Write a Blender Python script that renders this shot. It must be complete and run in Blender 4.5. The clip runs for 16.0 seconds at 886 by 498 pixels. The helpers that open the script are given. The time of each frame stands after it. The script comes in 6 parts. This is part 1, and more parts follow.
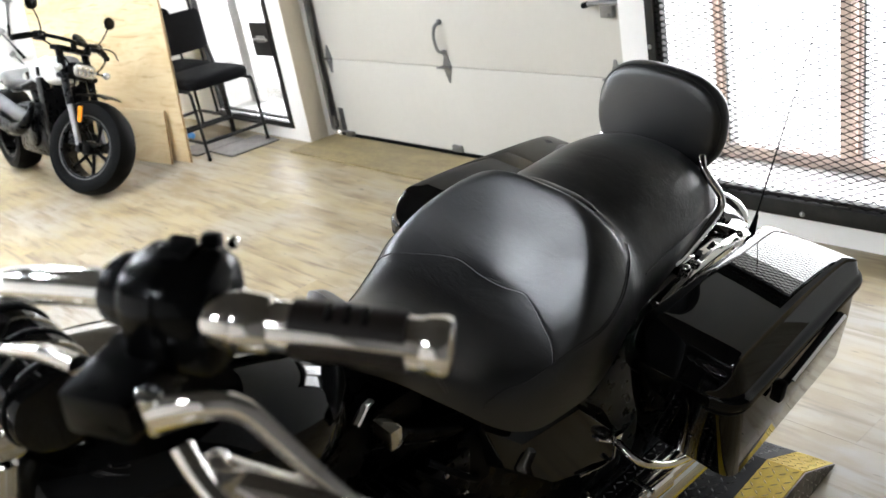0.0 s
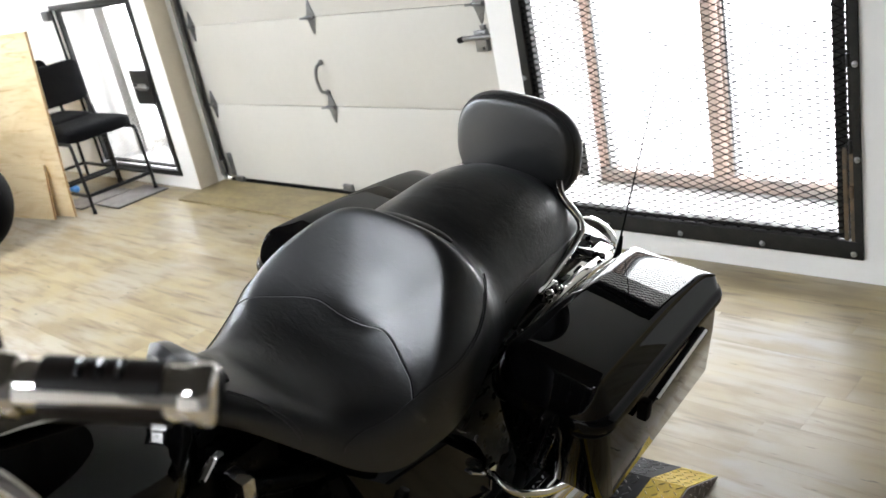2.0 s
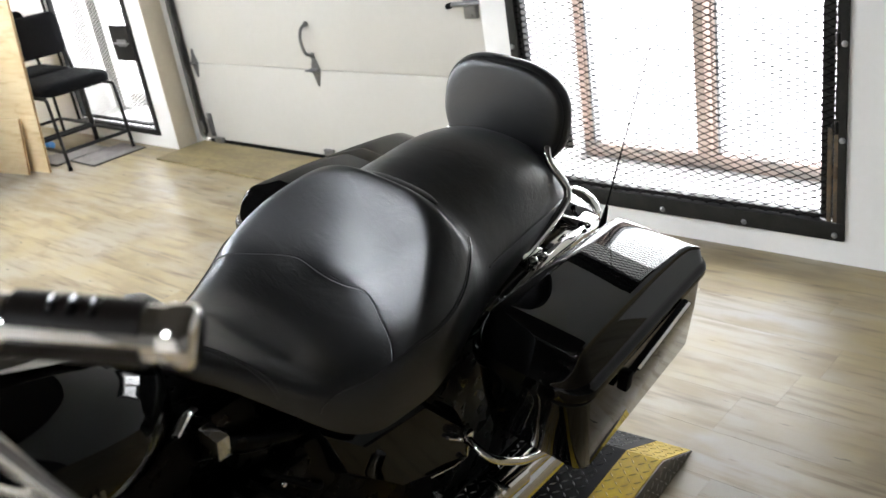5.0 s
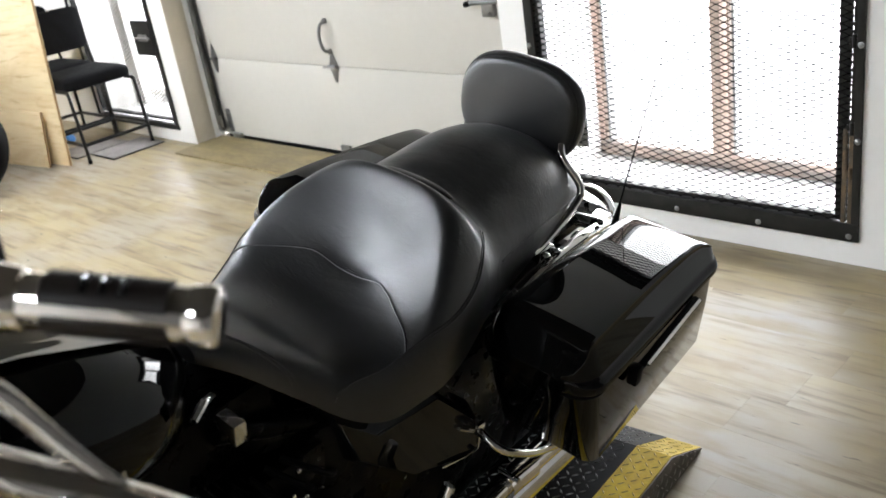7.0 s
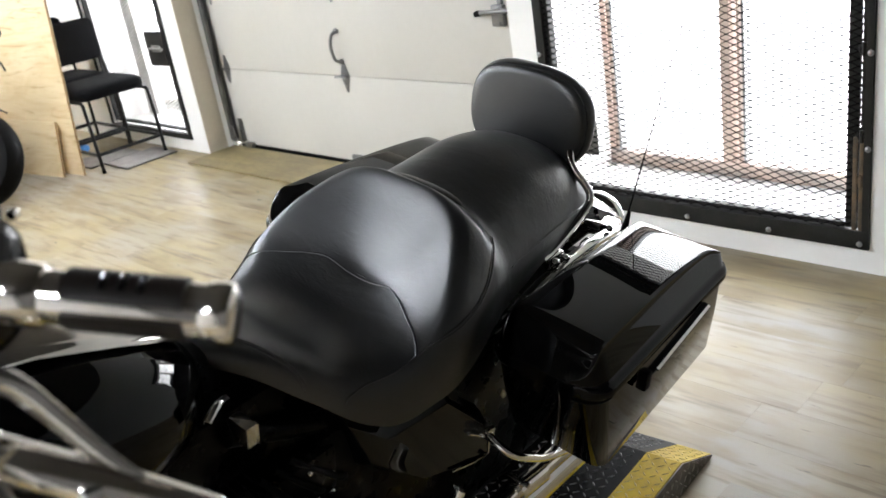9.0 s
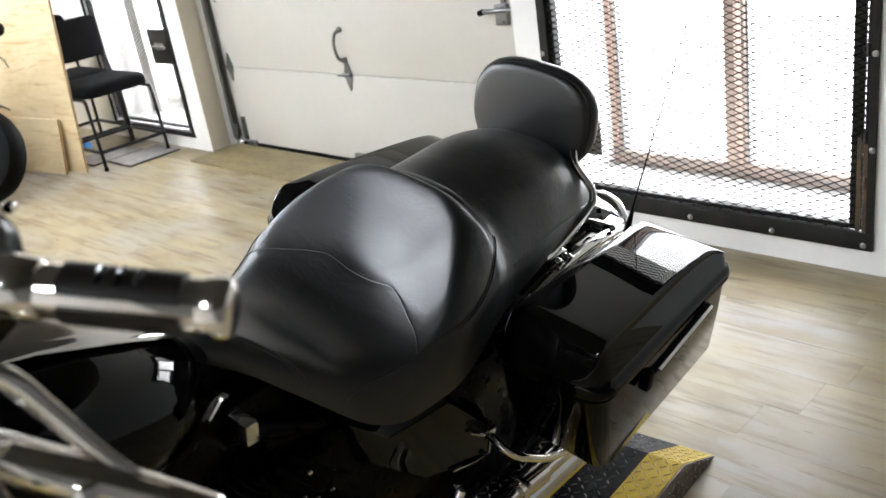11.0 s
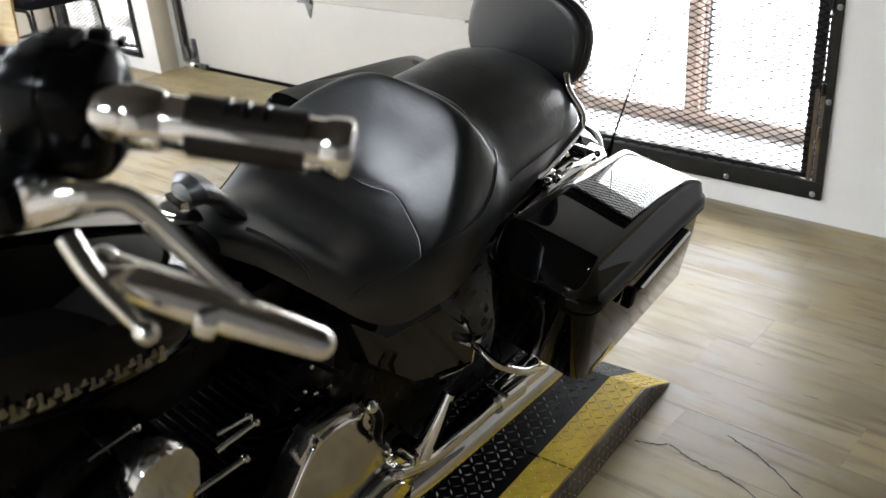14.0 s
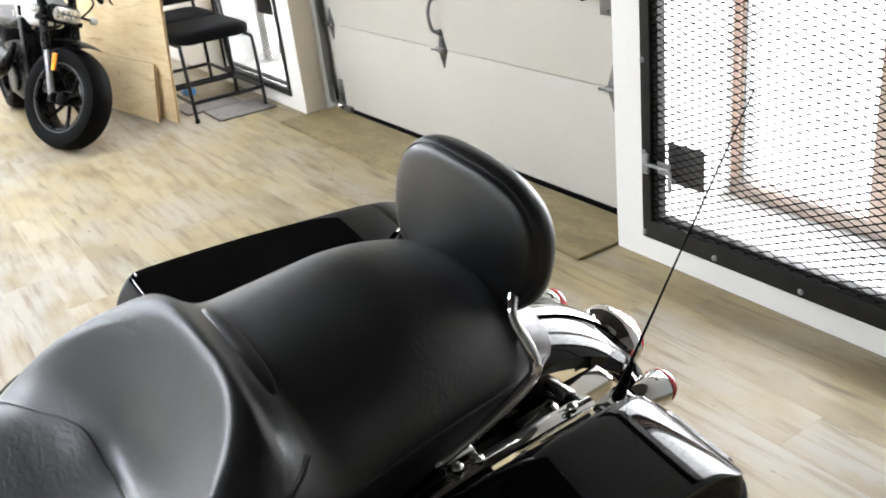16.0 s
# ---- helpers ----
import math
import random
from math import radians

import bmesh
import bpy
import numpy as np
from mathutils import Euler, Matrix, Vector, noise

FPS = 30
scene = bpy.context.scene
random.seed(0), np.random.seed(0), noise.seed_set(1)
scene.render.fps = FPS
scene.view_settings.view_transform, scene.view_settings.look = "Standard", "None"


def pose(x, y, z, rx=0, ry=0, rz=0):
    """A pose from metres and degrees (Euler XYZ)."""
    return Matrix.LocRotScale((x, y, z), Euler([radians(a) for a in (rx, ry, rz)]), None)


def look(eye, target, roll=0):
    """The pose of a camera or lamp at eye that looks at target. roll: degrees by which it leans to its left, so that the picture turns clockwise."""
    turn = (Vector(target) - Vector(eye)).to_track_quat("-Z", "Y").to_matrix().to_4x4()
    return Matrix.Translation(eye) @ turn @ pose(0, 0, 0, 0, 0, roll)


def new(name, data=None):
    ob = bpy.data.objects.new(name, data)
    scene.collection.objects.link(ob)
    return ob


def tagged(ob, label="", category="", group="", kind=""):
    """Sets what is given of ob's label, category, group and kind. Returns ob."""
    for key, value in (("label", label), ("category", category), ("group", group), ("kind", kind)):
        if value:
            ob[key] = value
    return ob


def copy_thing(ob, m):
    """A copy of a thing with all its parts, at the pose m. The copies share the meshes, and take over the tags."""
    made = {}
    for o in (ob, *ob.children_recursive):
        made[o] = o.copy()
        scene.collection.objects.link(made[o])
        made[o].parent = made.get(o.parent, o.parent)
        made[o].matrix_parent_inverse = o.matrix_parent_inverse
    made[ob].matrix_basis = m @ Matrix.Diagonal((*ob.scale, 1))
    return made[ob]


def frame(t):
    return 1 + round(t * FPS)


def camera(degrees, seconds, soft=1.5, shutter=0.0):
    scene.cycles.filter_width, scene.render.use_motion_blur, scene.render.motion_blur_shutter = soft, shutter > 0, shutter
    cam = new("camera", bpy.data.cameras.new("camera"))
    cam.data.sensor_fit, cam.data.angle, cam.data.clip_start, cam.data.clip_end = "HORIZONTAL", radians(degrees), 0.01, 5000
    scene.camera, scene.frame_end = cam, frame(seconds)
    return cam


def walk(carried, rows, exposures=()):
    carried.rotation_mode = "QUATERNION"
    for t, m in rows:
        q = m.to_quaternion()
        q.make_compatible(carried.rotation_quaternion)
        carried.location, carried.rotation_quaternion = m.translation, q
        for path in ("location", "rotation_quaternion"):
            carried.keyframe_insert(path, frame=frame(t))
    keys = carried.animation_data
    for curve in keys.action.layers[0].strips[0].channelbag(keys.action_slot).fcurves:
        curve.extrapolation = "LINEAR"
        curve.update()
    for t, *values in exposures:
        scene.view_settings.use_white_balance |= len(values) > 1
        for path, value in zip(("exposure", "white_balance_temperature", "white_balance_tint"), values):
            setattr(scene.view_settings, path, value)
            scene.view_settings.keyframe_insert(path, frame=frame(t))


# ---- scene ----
cam = camera(51.8, 16.0)
cam.data.dof.use_dof, cam.data.dof.focus_distance, cam.data.dof.aperture_fstop = True, 2.1, 5.6
PATH = [
    (0, (1.214, 0.279, 1.598), (-0.26, 1.389, 0.826), -10.6),
    (0.5, (1.259, 0.332, 1.578), (-0.128, 1.558, 0.82), -11.2),
    (1, (1.292, 0.344, 1.583), (-0.077, 1.613, 0.865), -12.2),
    (1.5, (1.297, 0.348, 1.579), (-0.039, 1.649, 0.855), -11.0),
    (2, (1.268, 0.363, 1.57), (-0.088, 1.638, 0.838), -11.8),
    (2.5, (1.239, 0.382, 1.553), (-0.07, 1.682, 0.782), -11.1),
    (3, (1.227, 0.391, 1.55), (-0.057, 1.714, 0.772), -10.9),
    (3.5, (1.232, 0.382, 1.552), (-0.061, 1.693, 0.771), -11.3),
    (4, (1.237, 0.376, 1.548), (-0.051, 1.683, 0.754), -10.3),
    (6.5, (1.254, 0.352, 1.543), (-0.077, 1.621, 0.757), -9.0),
    (7, (1.264, 0.347, 1.549), (-0.071, 1.607, 0.755), -9.1),
    (7.5, (1.276, 0.338, 1.55), (-0.071, 1.59, 0.764), -9.0),
    (8, (1.282, 0.333, 1.552), (-0.076, 1.579, 0.776), -9.1),
    (8.5, (1.28, 0.334, 1.55), (-0.076, 1.586, 0.779), -9.4),
    (11, (1.273, 0.34, 1.542), (-0.087, 1.588, 0.772), -9.1),
    (11.5, (1.277, 0.341, 1.54), (-0.072, 1.602, 0.77), -9.0),
    (12, (1.288, 0.336, 1.539), (-0.058, 1.593, 0.758), -8.8),
    (12.5, (1.293, 0.335, 1.536), (-0.041, 1.596, 0.742), -8.6),
    (13, (1.282, 0.33, 1.526), (-0.033, 1.589, 0.698), -8.4),
    (13.5, (1.244, 0.252, 1.52), (-0.067, 1.507, 0.678), -6.2),
    (14, (1.217, 0.209, 1.507), (-0.005, 1.518, 0.617), -4.5),
    (14.5, (1.209, 0.328, 1.528), (-0.067, 1.614, 0.681), -7.1),
    (15, (1.219, 0.617, 1.551), (-0.259, 1.722, 0.78), -4.9),
    (15.5, (1.164, 0.841, 1.537), (-0.365, 1.846, 0.729), -6.6),
    (16, (1.031, 1.154, 1.542), (-0.529, 2.081, 0.7), -6.9),
]
walk(cam, [(t, look(eye, target, roll)) for t, eye, target, roll in PATH], ((0.0, 0.06, 6150, 10), (16.0, 0.06, 6150, 10)))


# ---- light ----
world = bpy.data.worlds.new("world")
scene.world = world
world.use_nodes = True
wn = world.node_tree.nodes
sky = wn.new("ShaderNodeTexSky")
sky.sky_type, sky.sun_disc, sky.sun_elevation, sky.sun_rotation = "NISHITA", False, radians(50), radians(20)
wn["Background"].inputs[1].default_value = 0.12
world.node_tree.links.new(sky.outputs[0], wn["Background"].inputs[0])
DAY, LAMP = 18.5, 112.0


# ---- materials ----
def material(name, colour, rough=0.5, metal=0.0, second=None, scale=6.0, detail_scale=60.0, mix=0.5, bump=0.0, bump_scale=200.0,
             coat=0.0, stretch=(1, 1, 1), rough_var=0.08, emit=0.0, random_tint=0.0, spec=0.5, coords="Object"):
    m = bpy.data.materials.new(name)
    m.use_nodes = True
    nt = m.node_tree
    b = nt.nodes["Principled BSDF"]
    lk = nt.links.new
    tc = nt.nodes.new("ShaderNodeTexCoord")
    mp = nt.nodes.new("ShaderNodeMapping")
    mp.inputs["Scale"].default_value = stretch
    lk(tc.outputs[coords], mp.inputs[0])
    big = nt.nodes.new("ShaderNodeTexNoise")
    big.inputs["Scale"].default_value, big.inputs["Detail"].default_value = scale, 5
    small = nt.nodes.new("ShaderNodeTexNoise")
    small.inputs["Scale"].default_value, small.inputs["Detail"].default_value = detail_scale, 3
    lk(mp.outputs[0], big.inputs[0]), lk(mp.outputs[0], small.inputs[0])
    add = nt.nodes.new("ShaderNodeMath")
    add.operation = "MULTIPLY_ADD"
    add.inputs[1].default_value = 0.4
    lk(small.outputs[0], add.inputs[0]), lk(big.outputs[0], add.inputs[2])
    ramp = nt.nodes.new("ShaderNodeMapRange")
    ramp.inputs[1].default_value, ramp.inputs[2].default_value = 0.5, 0.95
    ramp.inputs[4].default_value = mix
    ramp.interpolation_type = "SMOOTHSTEP"
    lk(add.outputs[0], ramp.inputs[0])
    cm = nt.nodes.new("ShaderNodeMix")
    cm.data_type = "RGBA"
    cm.inputs[6].default_value = (*colour, 1)
    cm.inputs[7].default_value = (*(second or [c * 0.7 for c in colour]), 1)
    lk(ramp.outputs[0], cm.inputs[0])
    out = cm.outputs[2]
    if random_tint:
        oi = nt.nodes.new("ShaderNodeObjectInfo")
        hs = nt.nodes.new("ShaderNodeHueSaturation")
        mr = nt.nodes.new("ShaderNodeMapRange")
        mr.inputs[3].default_value, mr.inputs[4].default_value = 1 - random_tint, 1 + random_tint
        lk(oi.outputs["Random"], mr.inputs[0]), lk(mr.outputs[0], hs.inputs["Value"]), lk(out, hs.inputs["Color"])
        out = hs.outputs[0]
    lk(out, b.inputs["Base Color"])
    b.inputs["Metallic"].default_value = metal
    b.inputs["Specular IOR Level"].default_value = spec
    rr = nt.nodes.new("ShaderNodeMapRange")
    rr.inputs[1].default_value, rr.inputs[2].default_value = 0.2, 0.8
    rr.interpolation_type = "SMOOTHSTEP"
    rr.inputs[3].default_value, rr.inputs[4].default_value = max(0.0, rough - rough_var), rough + rough_var
    lk(big.outputs[0], rr.inputs[0]), lk(rr.outputs[0], b.inputs["Roughness"])
    b.inputs["Coat Weight"].default_value = coat
    b.inputs["Coat Roughness"].default_value = 0.03
    if bump:
        bn = nt.nodes.new("ShaderNodeTexNoise")
        bn.inputs["Scale"].default_value, bn.inputs["Detail"].default_value = bump_scale, 4
        lk(mp.outputs[0], bn.inputs[0])
        bp = nt.nodes.new("ShaderNodeBump")
        bp.inputs["Strength"].default_value, bp.inputs["Distance"].default_value = bump, 0.002
        lk(bn.outputs[0], bp.inputs["Height"]), lk(bp.outputs[0], b.inputs["Normal"])
    if emit:
        b.inputs["Emission Color"].default_value = (*colour, 1)
        b.inputs["Emission Strength"].default_value = emit
    return m


WALL = material("white_wall_paint", (0.86, 0.85, 0.83), 0.65, second=(0.80, 0.785, 0.75), scale=1.5, detail_scale=40, bump=0.15, bump_scale=90)
# for the unseen east wall, dark so the bike's sides reflect little light
DARKWALL = material("unseen_dark_wall", (0.13, 0.125, 0.12), 0.75, second=(0.10, 0.098, 0.095), scale=1.5, detail_scale=40, bump=0.15, bump_scale=90)
CEIL = material("grey_ceiling", (0.060, 0.057, 0.054), 0.9, second=(0.045, 0.043, 0.040), scale=2)
DOORM = material("cream_door_panel", (0.545, 0.525, 0.475), 0.42, second=(0.495, 0.475, 0.425), scale=1.2, detail_scale=25, bump=0.08, bump_scale=300)
CREAM = material("beige_reveal_paint", (0.60, 0.54, 0.43), 0.6, second=(0.50, 0.44, 0.34), scale=2.5, detail_scale=40, bump=0.12, bump_scale=90)
ZINC = material("galvanised_steel", (0.34, 0.34, 0.34), 0.42, 0.7, second=(0.22, 0.22, 0.22), scale=30, bump=0.05)
BLACKSTEEL = material("black_painted_steel", (0.013, 0.013, 0.0125), 0.5, second=(0.030, 0.028, 0.024), scale=14, detail_scale=120, bump=0.12, bump_scale=150, spec=0.2)
HARDWARE = material("dull_zinc_hardware", (0.24, 0.24, 0.24), 0.34, 0.9, second=(0.09, 0.09, 0.09), scale=9, detail_scale=90, bump=0.04)
MESHBLACK = material("dull_black_mesh", (0.006, 0.006, 0.006), 0.85, second=(0.012, 0.011, 0.010), scale=20, bump=0.1, spec=0.04)
RUSTY = material("rusted_steel", (0.060, 0.046, 0.030), 0.8, second=(0.165, 0.105, 0.050), scale=25, detail_scale=150, mix=0.8, bump=0.2)
REDWOOD = material("faded_red_timber", (0.52, 0.41, 0.345), 0.6, second=(0.37, 0.255, 0.20), scale=8, stretch=(6, 6, 0.6), bump=0.15)
STAINED = material("stained_weathered_timber", (0.52, 0.40, 0.34), 0.75, second=(0.22, 0.21, 0.20), scale=5, detail_scale=40, stretch=(1.2, 5, 5), mix=0.9, bump=0.25, bump_scale=80)
GREYWOOD = material("weathered_grey_timber", (0.62, 0.61, 0.58), 0.7, second=(0.40, 0.38, 0.36), scale=9, stretch=(6, 6, 0.6), bump=0.2)
STONE = material("white_painted_sill", (0.75, 0.75, 0.74), 0.7, second=(0.35, 0.35, 0.35), scale=5, detail_scale=25, mix=0.6, bump=0.2, bump_scale=40)
DAYLIGHT = material("bright_overcast_distance", (1.0, 0.99, 0.97), 1.0, second=(0.95, 0.96, 1.0), scale=0.8, emit=DAY)
PLY = material("plywood_face", (0.74, 0.61, 0.39), 0.5, bump=0.06)


def figured(m, pale, mid, dark):
    """Rotary-cut pine figure: wide wandering bands, fine grain and a few knots."""
    nt = m.node_tree
    lk = nt.links.new
    b = nt.nodes["Principled BSDF"]
    tc = nt.nodes.new("ShaderNodeTexCoord")
    out = None
    for scale, stretch, dist, lo, hi, col in ((2.2, (0.55, 1, 2.2), 1.6, 0.38, 0.72, mid), (5.0, (0.35, 1, 3.0), 2.2, 0.52, 0.74, dark), (22.0, (0.25, 1, 3.5), 0.5, 0.45, 0.9, mid)):
        mp = nt.nodes.new("ShaderNodeMapping")
        mp.inputs["Scale"].default_value = stretch
        n = nt.nodes.new("ShaderNodeTexNoise")
        n.inputs["Scale"].default_value, n.inputs["Detail"].default_value, n.inputs["Distortion"].default_value = scale, 5, dist
        r = nt.nodes.new("ShaderNodeMapRange")
        r.interpolation_type = "SMOOTHSTEP"
        r.inputs[1].default_value, r.inputs[2].default_value = lo, hi
        r.inputs[4].default_value = 0.85
        c = nt.nodes.new("ShaderNodeMix")
        c.data_type = "RGBA"
        lk(tc.outputs["Object"], mp.inputs[0]), lk(mp.outputs[0], n.inputs[0]), lk(n.outputs[0], r.inputs[0]), lk(r.outputs[0], c.inputs[0])
        c.inputs[7].default_value = (*col, 1)
        if out is None:
            c.inputs[6].default_value = (*pale, 1)
        else:
            lk(out, c.inputs[6])
        out = c.outputs[2]
    lk(out, b.inputs["Base Color"])


figured(PLY, (0.74, 0.60, 0.37), (0.60, 0.43, 0.21), (0.46, 0.29, 0.11))
PLYEDGE = material("plywood_edge", (0.34, 0.20, 0.09), 0.8, second=(0.18, 0.10, 0.04), scale=60, stretch=(1, 1, 30))
FABRIC = material("black_woven_fabric", (0.004, 0.004, 0.0045), 0.95, second=(0.008, 0.008, 0.009), scale=30, bump=0.4, bump_scale=900, spec=0.1)
BLACKTUBE = material("black_powder_coat", (0.006, 0.006, 0.006), 0.4, second=(0.012, 0.012, 0.012), scale=20, spec=0.25)
LEATHER = material("black_leather", (0.003, 0.003, 0.0032), 0.385, second=(0.006, 0.006, 0.0063), scale=9, detail_scale=90, bump=0.08, bump_scale=330, rough_var=0.04, spec=1.0)


def wrinkled(m):
    """Adds soft creases and a fine pebble to a leather."""
    nt = m.node_tree
    lk = nt.links.new
    b = nt.nodes["Principled BSDF"]
    first = b.inputs["Normal"].links[0].from_node
    tc = nt.nodes.new("ShaderNodeTexCoord")
    mp = nt.nodes.new("ShaderNodeMapping")
    mp.inputs["Scale"].default_value = (1.0, 0.45, 1.0)
    crease = nt.nodes.new("ShaderNodeTexNoise")
    crease.inputs["Scale"].default_value, crease.inputs["Detail"].default_value, crease.inputs["Distortion"].default_value = 30, 4, 1.2
    pebble = nt.nodes.new("ShaderNodeTexVoronoi")
    pebble.inputs["Scale"].default_value = 520
    lk(tc.outputs["Object"], mp.inputs[0]), lk(mp.outputs[0], crease.inputs[0]), lk(tc.outputs["Object"], pebble.inputs["Vector"])
    fine = nt.nodes.new("ShaderNodeTexNoise")
    fine.inputs["Scale"].default_value, fine.inputs["Detail"].default_value, fine.inputs["Distortion"].default_value = 75, 5, 1.8
    lk(mp.outputs[0], fine.inputs[0])
    worn = nt.nodes.new("ShaderNodeMapRange")
    worn.interpolation_type = "SMOOTHSTEP"
    worn.inputs[1].default_value, worn.inputs[2].default_value = 0.42, 0.70
    worn.inputs[3].default_value, worn.inputs[4].default_value = 0.0, 1.0
    patch = nt.nodes.new("ShaderNodeTexNoise")
    patch.inputs["Scale"].default_value = 7
    lk(tc.outputs["Object"], patch.inputs[0]), lk(patch.outputs[0], worn.inputs[0])
    folds = nt.nodes.new("ShaderNodeMath")
    folds.operation = "MULTIPLY"
    lk(fine.outputs[0], folds.inputs[0]), lk(worn.outputs[0], folds.inputs[1])
    b3 = nt.nodes.new("ShaderNodeBump")
    b3.inputs["Strength"].default_value, b3.inputs["Distance"].default_value = 0.34, 0.0025
    lk(folds.outputs[0], b3.inputs["Height"])
    b1, b2 = nt.nodes.new("ShaderNodeBump"), nt.nodes.new("ShaderNodeBump")
    b1.inputs["Strength"].default_value, b1.inputs["Distance"].default_value = 0.18, 0.004
    b2.inputs["Strength"].default_value, b2.inputs["Distance"].default_value = 0.08, 0.0006
    lk(crease.outputs[0], b1.inputs["Height"]), lk(pebble.outputs[0], b2.inputs["Height"])
    lk(first.outputs[0], b3.inputs["Normal"]), lk(b3.outputs[0], b1.inputs["Normal"]), lk(b1.outputs[0], b2.inputs["Normal"]), lk(b2.outputs[0], b.inputs["Normal"])


wrinkled(LEATHER)
THREAD = material("black_thread_piping", (0.016, 0.016, 0.016), 0.45, second=(0.03, 0.03, 0.03), scale=300)
GLOSS = material("gloss_black_paint", (0.002, 0.002, 0.002), 0.014, second=(0.003, 0.003, 0.003), scale=4, rough_var=0.0, spec=0.25)
SWITCHBLACK = material("switchgear_black", (0.0015, 0.0015, 0.0015), 0.20, second=(0.003, 0.003, 0.003), scale=20, bump=0.05, spec=0.12)
SATIN = material("satin_black_metal", (0.0015, 0.0015, 0.0015), 0.30, 0.0, second=(0.003, 0.003, 0.003), scale=30, bump=0.06, spec=0.10)
RUBBER = material("black_rubber", (0.0015, 0.0015, 0.0015), 0.55, second=(0.003, 0.003, 0.003), scale=12, detail_scale=80, bump=0.2, spec=0.06)
GRIPRUBBER = material("ribbed_grip_rubber", (0.009, 0.0065, 0.005), 0.45, second=(0.014, 0.010, 0.008), scale=20, bump=0.12, spec=0.22)
RIBGLOSS = material("polished_black_rubber", (0.004, 0.004, 0.004), 0.12, second=(0.006, 0.006, 0.006), scale=40, spec=0.8)
CHROME = material("chrome", (0.78, 0.77, 0.75), 0.06, 1.0, second=(0.70, 0.69, 0.67), scale=10, rough_var=0.04)
SATINCHROME = material("worn_satin_chrome", (0.86, 0.83, 0.79), 0.10, 1.0, second=(0.76, 0.72, 0.67), scale=18, rough_var=0.03)
ALLOY = material("polished_alloy", (0.66, 0.65, 0.63), 0.16, 1.0, second=(0.52, 0.51, 0.49), scale=12, rough_var=0.06)
BRONZE = material("engraved_gold_script", (0.20, 0.17, 0.11), 0.5, 0.5, second=(0.13, 0.11, 0.07), scale=30)
REDLENS = material("red_lens", (0.55, 0.02, 0.02), 0.12, second=(0.4, 0.01, 0.01), scale=60, coat=0.6)
AMBER = material("amber_reflector", (0.85, 0.28, 0.02), 0.15, second=(0.7, 0.2, 0.01), scale=80)
WHITEPAINT = material("white_tank_paint", (0.80, 0.80, 0.80), 0.12, second=(0.76, 0.76, 0.76), scale=3, coat=0.8)
LENS = material("clear_lamp_lens", (0.72, 0.72, 0.70), 0.08, 0.4, second=(0.5, 0.5, 0.5), scale=40)
MIRROR = material("mirror_glass", (0.9, 0.9, 0.9), 0.01, 1.0, rough_var=0.0)
PLATEBLACK = material("black_tread_plate", (0.002, 0.002, 0.002), 0.42, second=(0.006, 0.006, 0.006), scale=9, detail_scale=60, mix=0.5, bump=0.1, spec=0.03)
TREADTIP = material("worn_tread_tips", (0.30, 0.295, 0.28), 0.38, 0.9, second=(0.03, 0.03, 0.03), scale=25, mix=1.0)
PLATEYELLOW = material("worn_yellow_tread_plate", (0.53, 0.375, 0.02), 0.5, second=(0.33, 0.23, 0.03), scale=11, detail_scale=70, mix=0.8, bump=0.15, spec=0.1)
YELLOWTIP = material("worn_yellow_tips", (0.62, 0.50, 0.16), 0.4, second=(0.45, 0.34, 0.06), scale=25, spec=0.3)
PLATESTEEL = material("bare_tread_plate", (0.20, 0.175, 0.14), 0.42, 0.7, second=(0.10, 0.085, 0.065), scale=14, mix=0.8)
SIDETIP = material("worn_steel_tips", (0.55, 0.52, 0.46), 0.35, 0.9, second=(0.30, 0.27, 0.22), scale=25, mix=0.8)


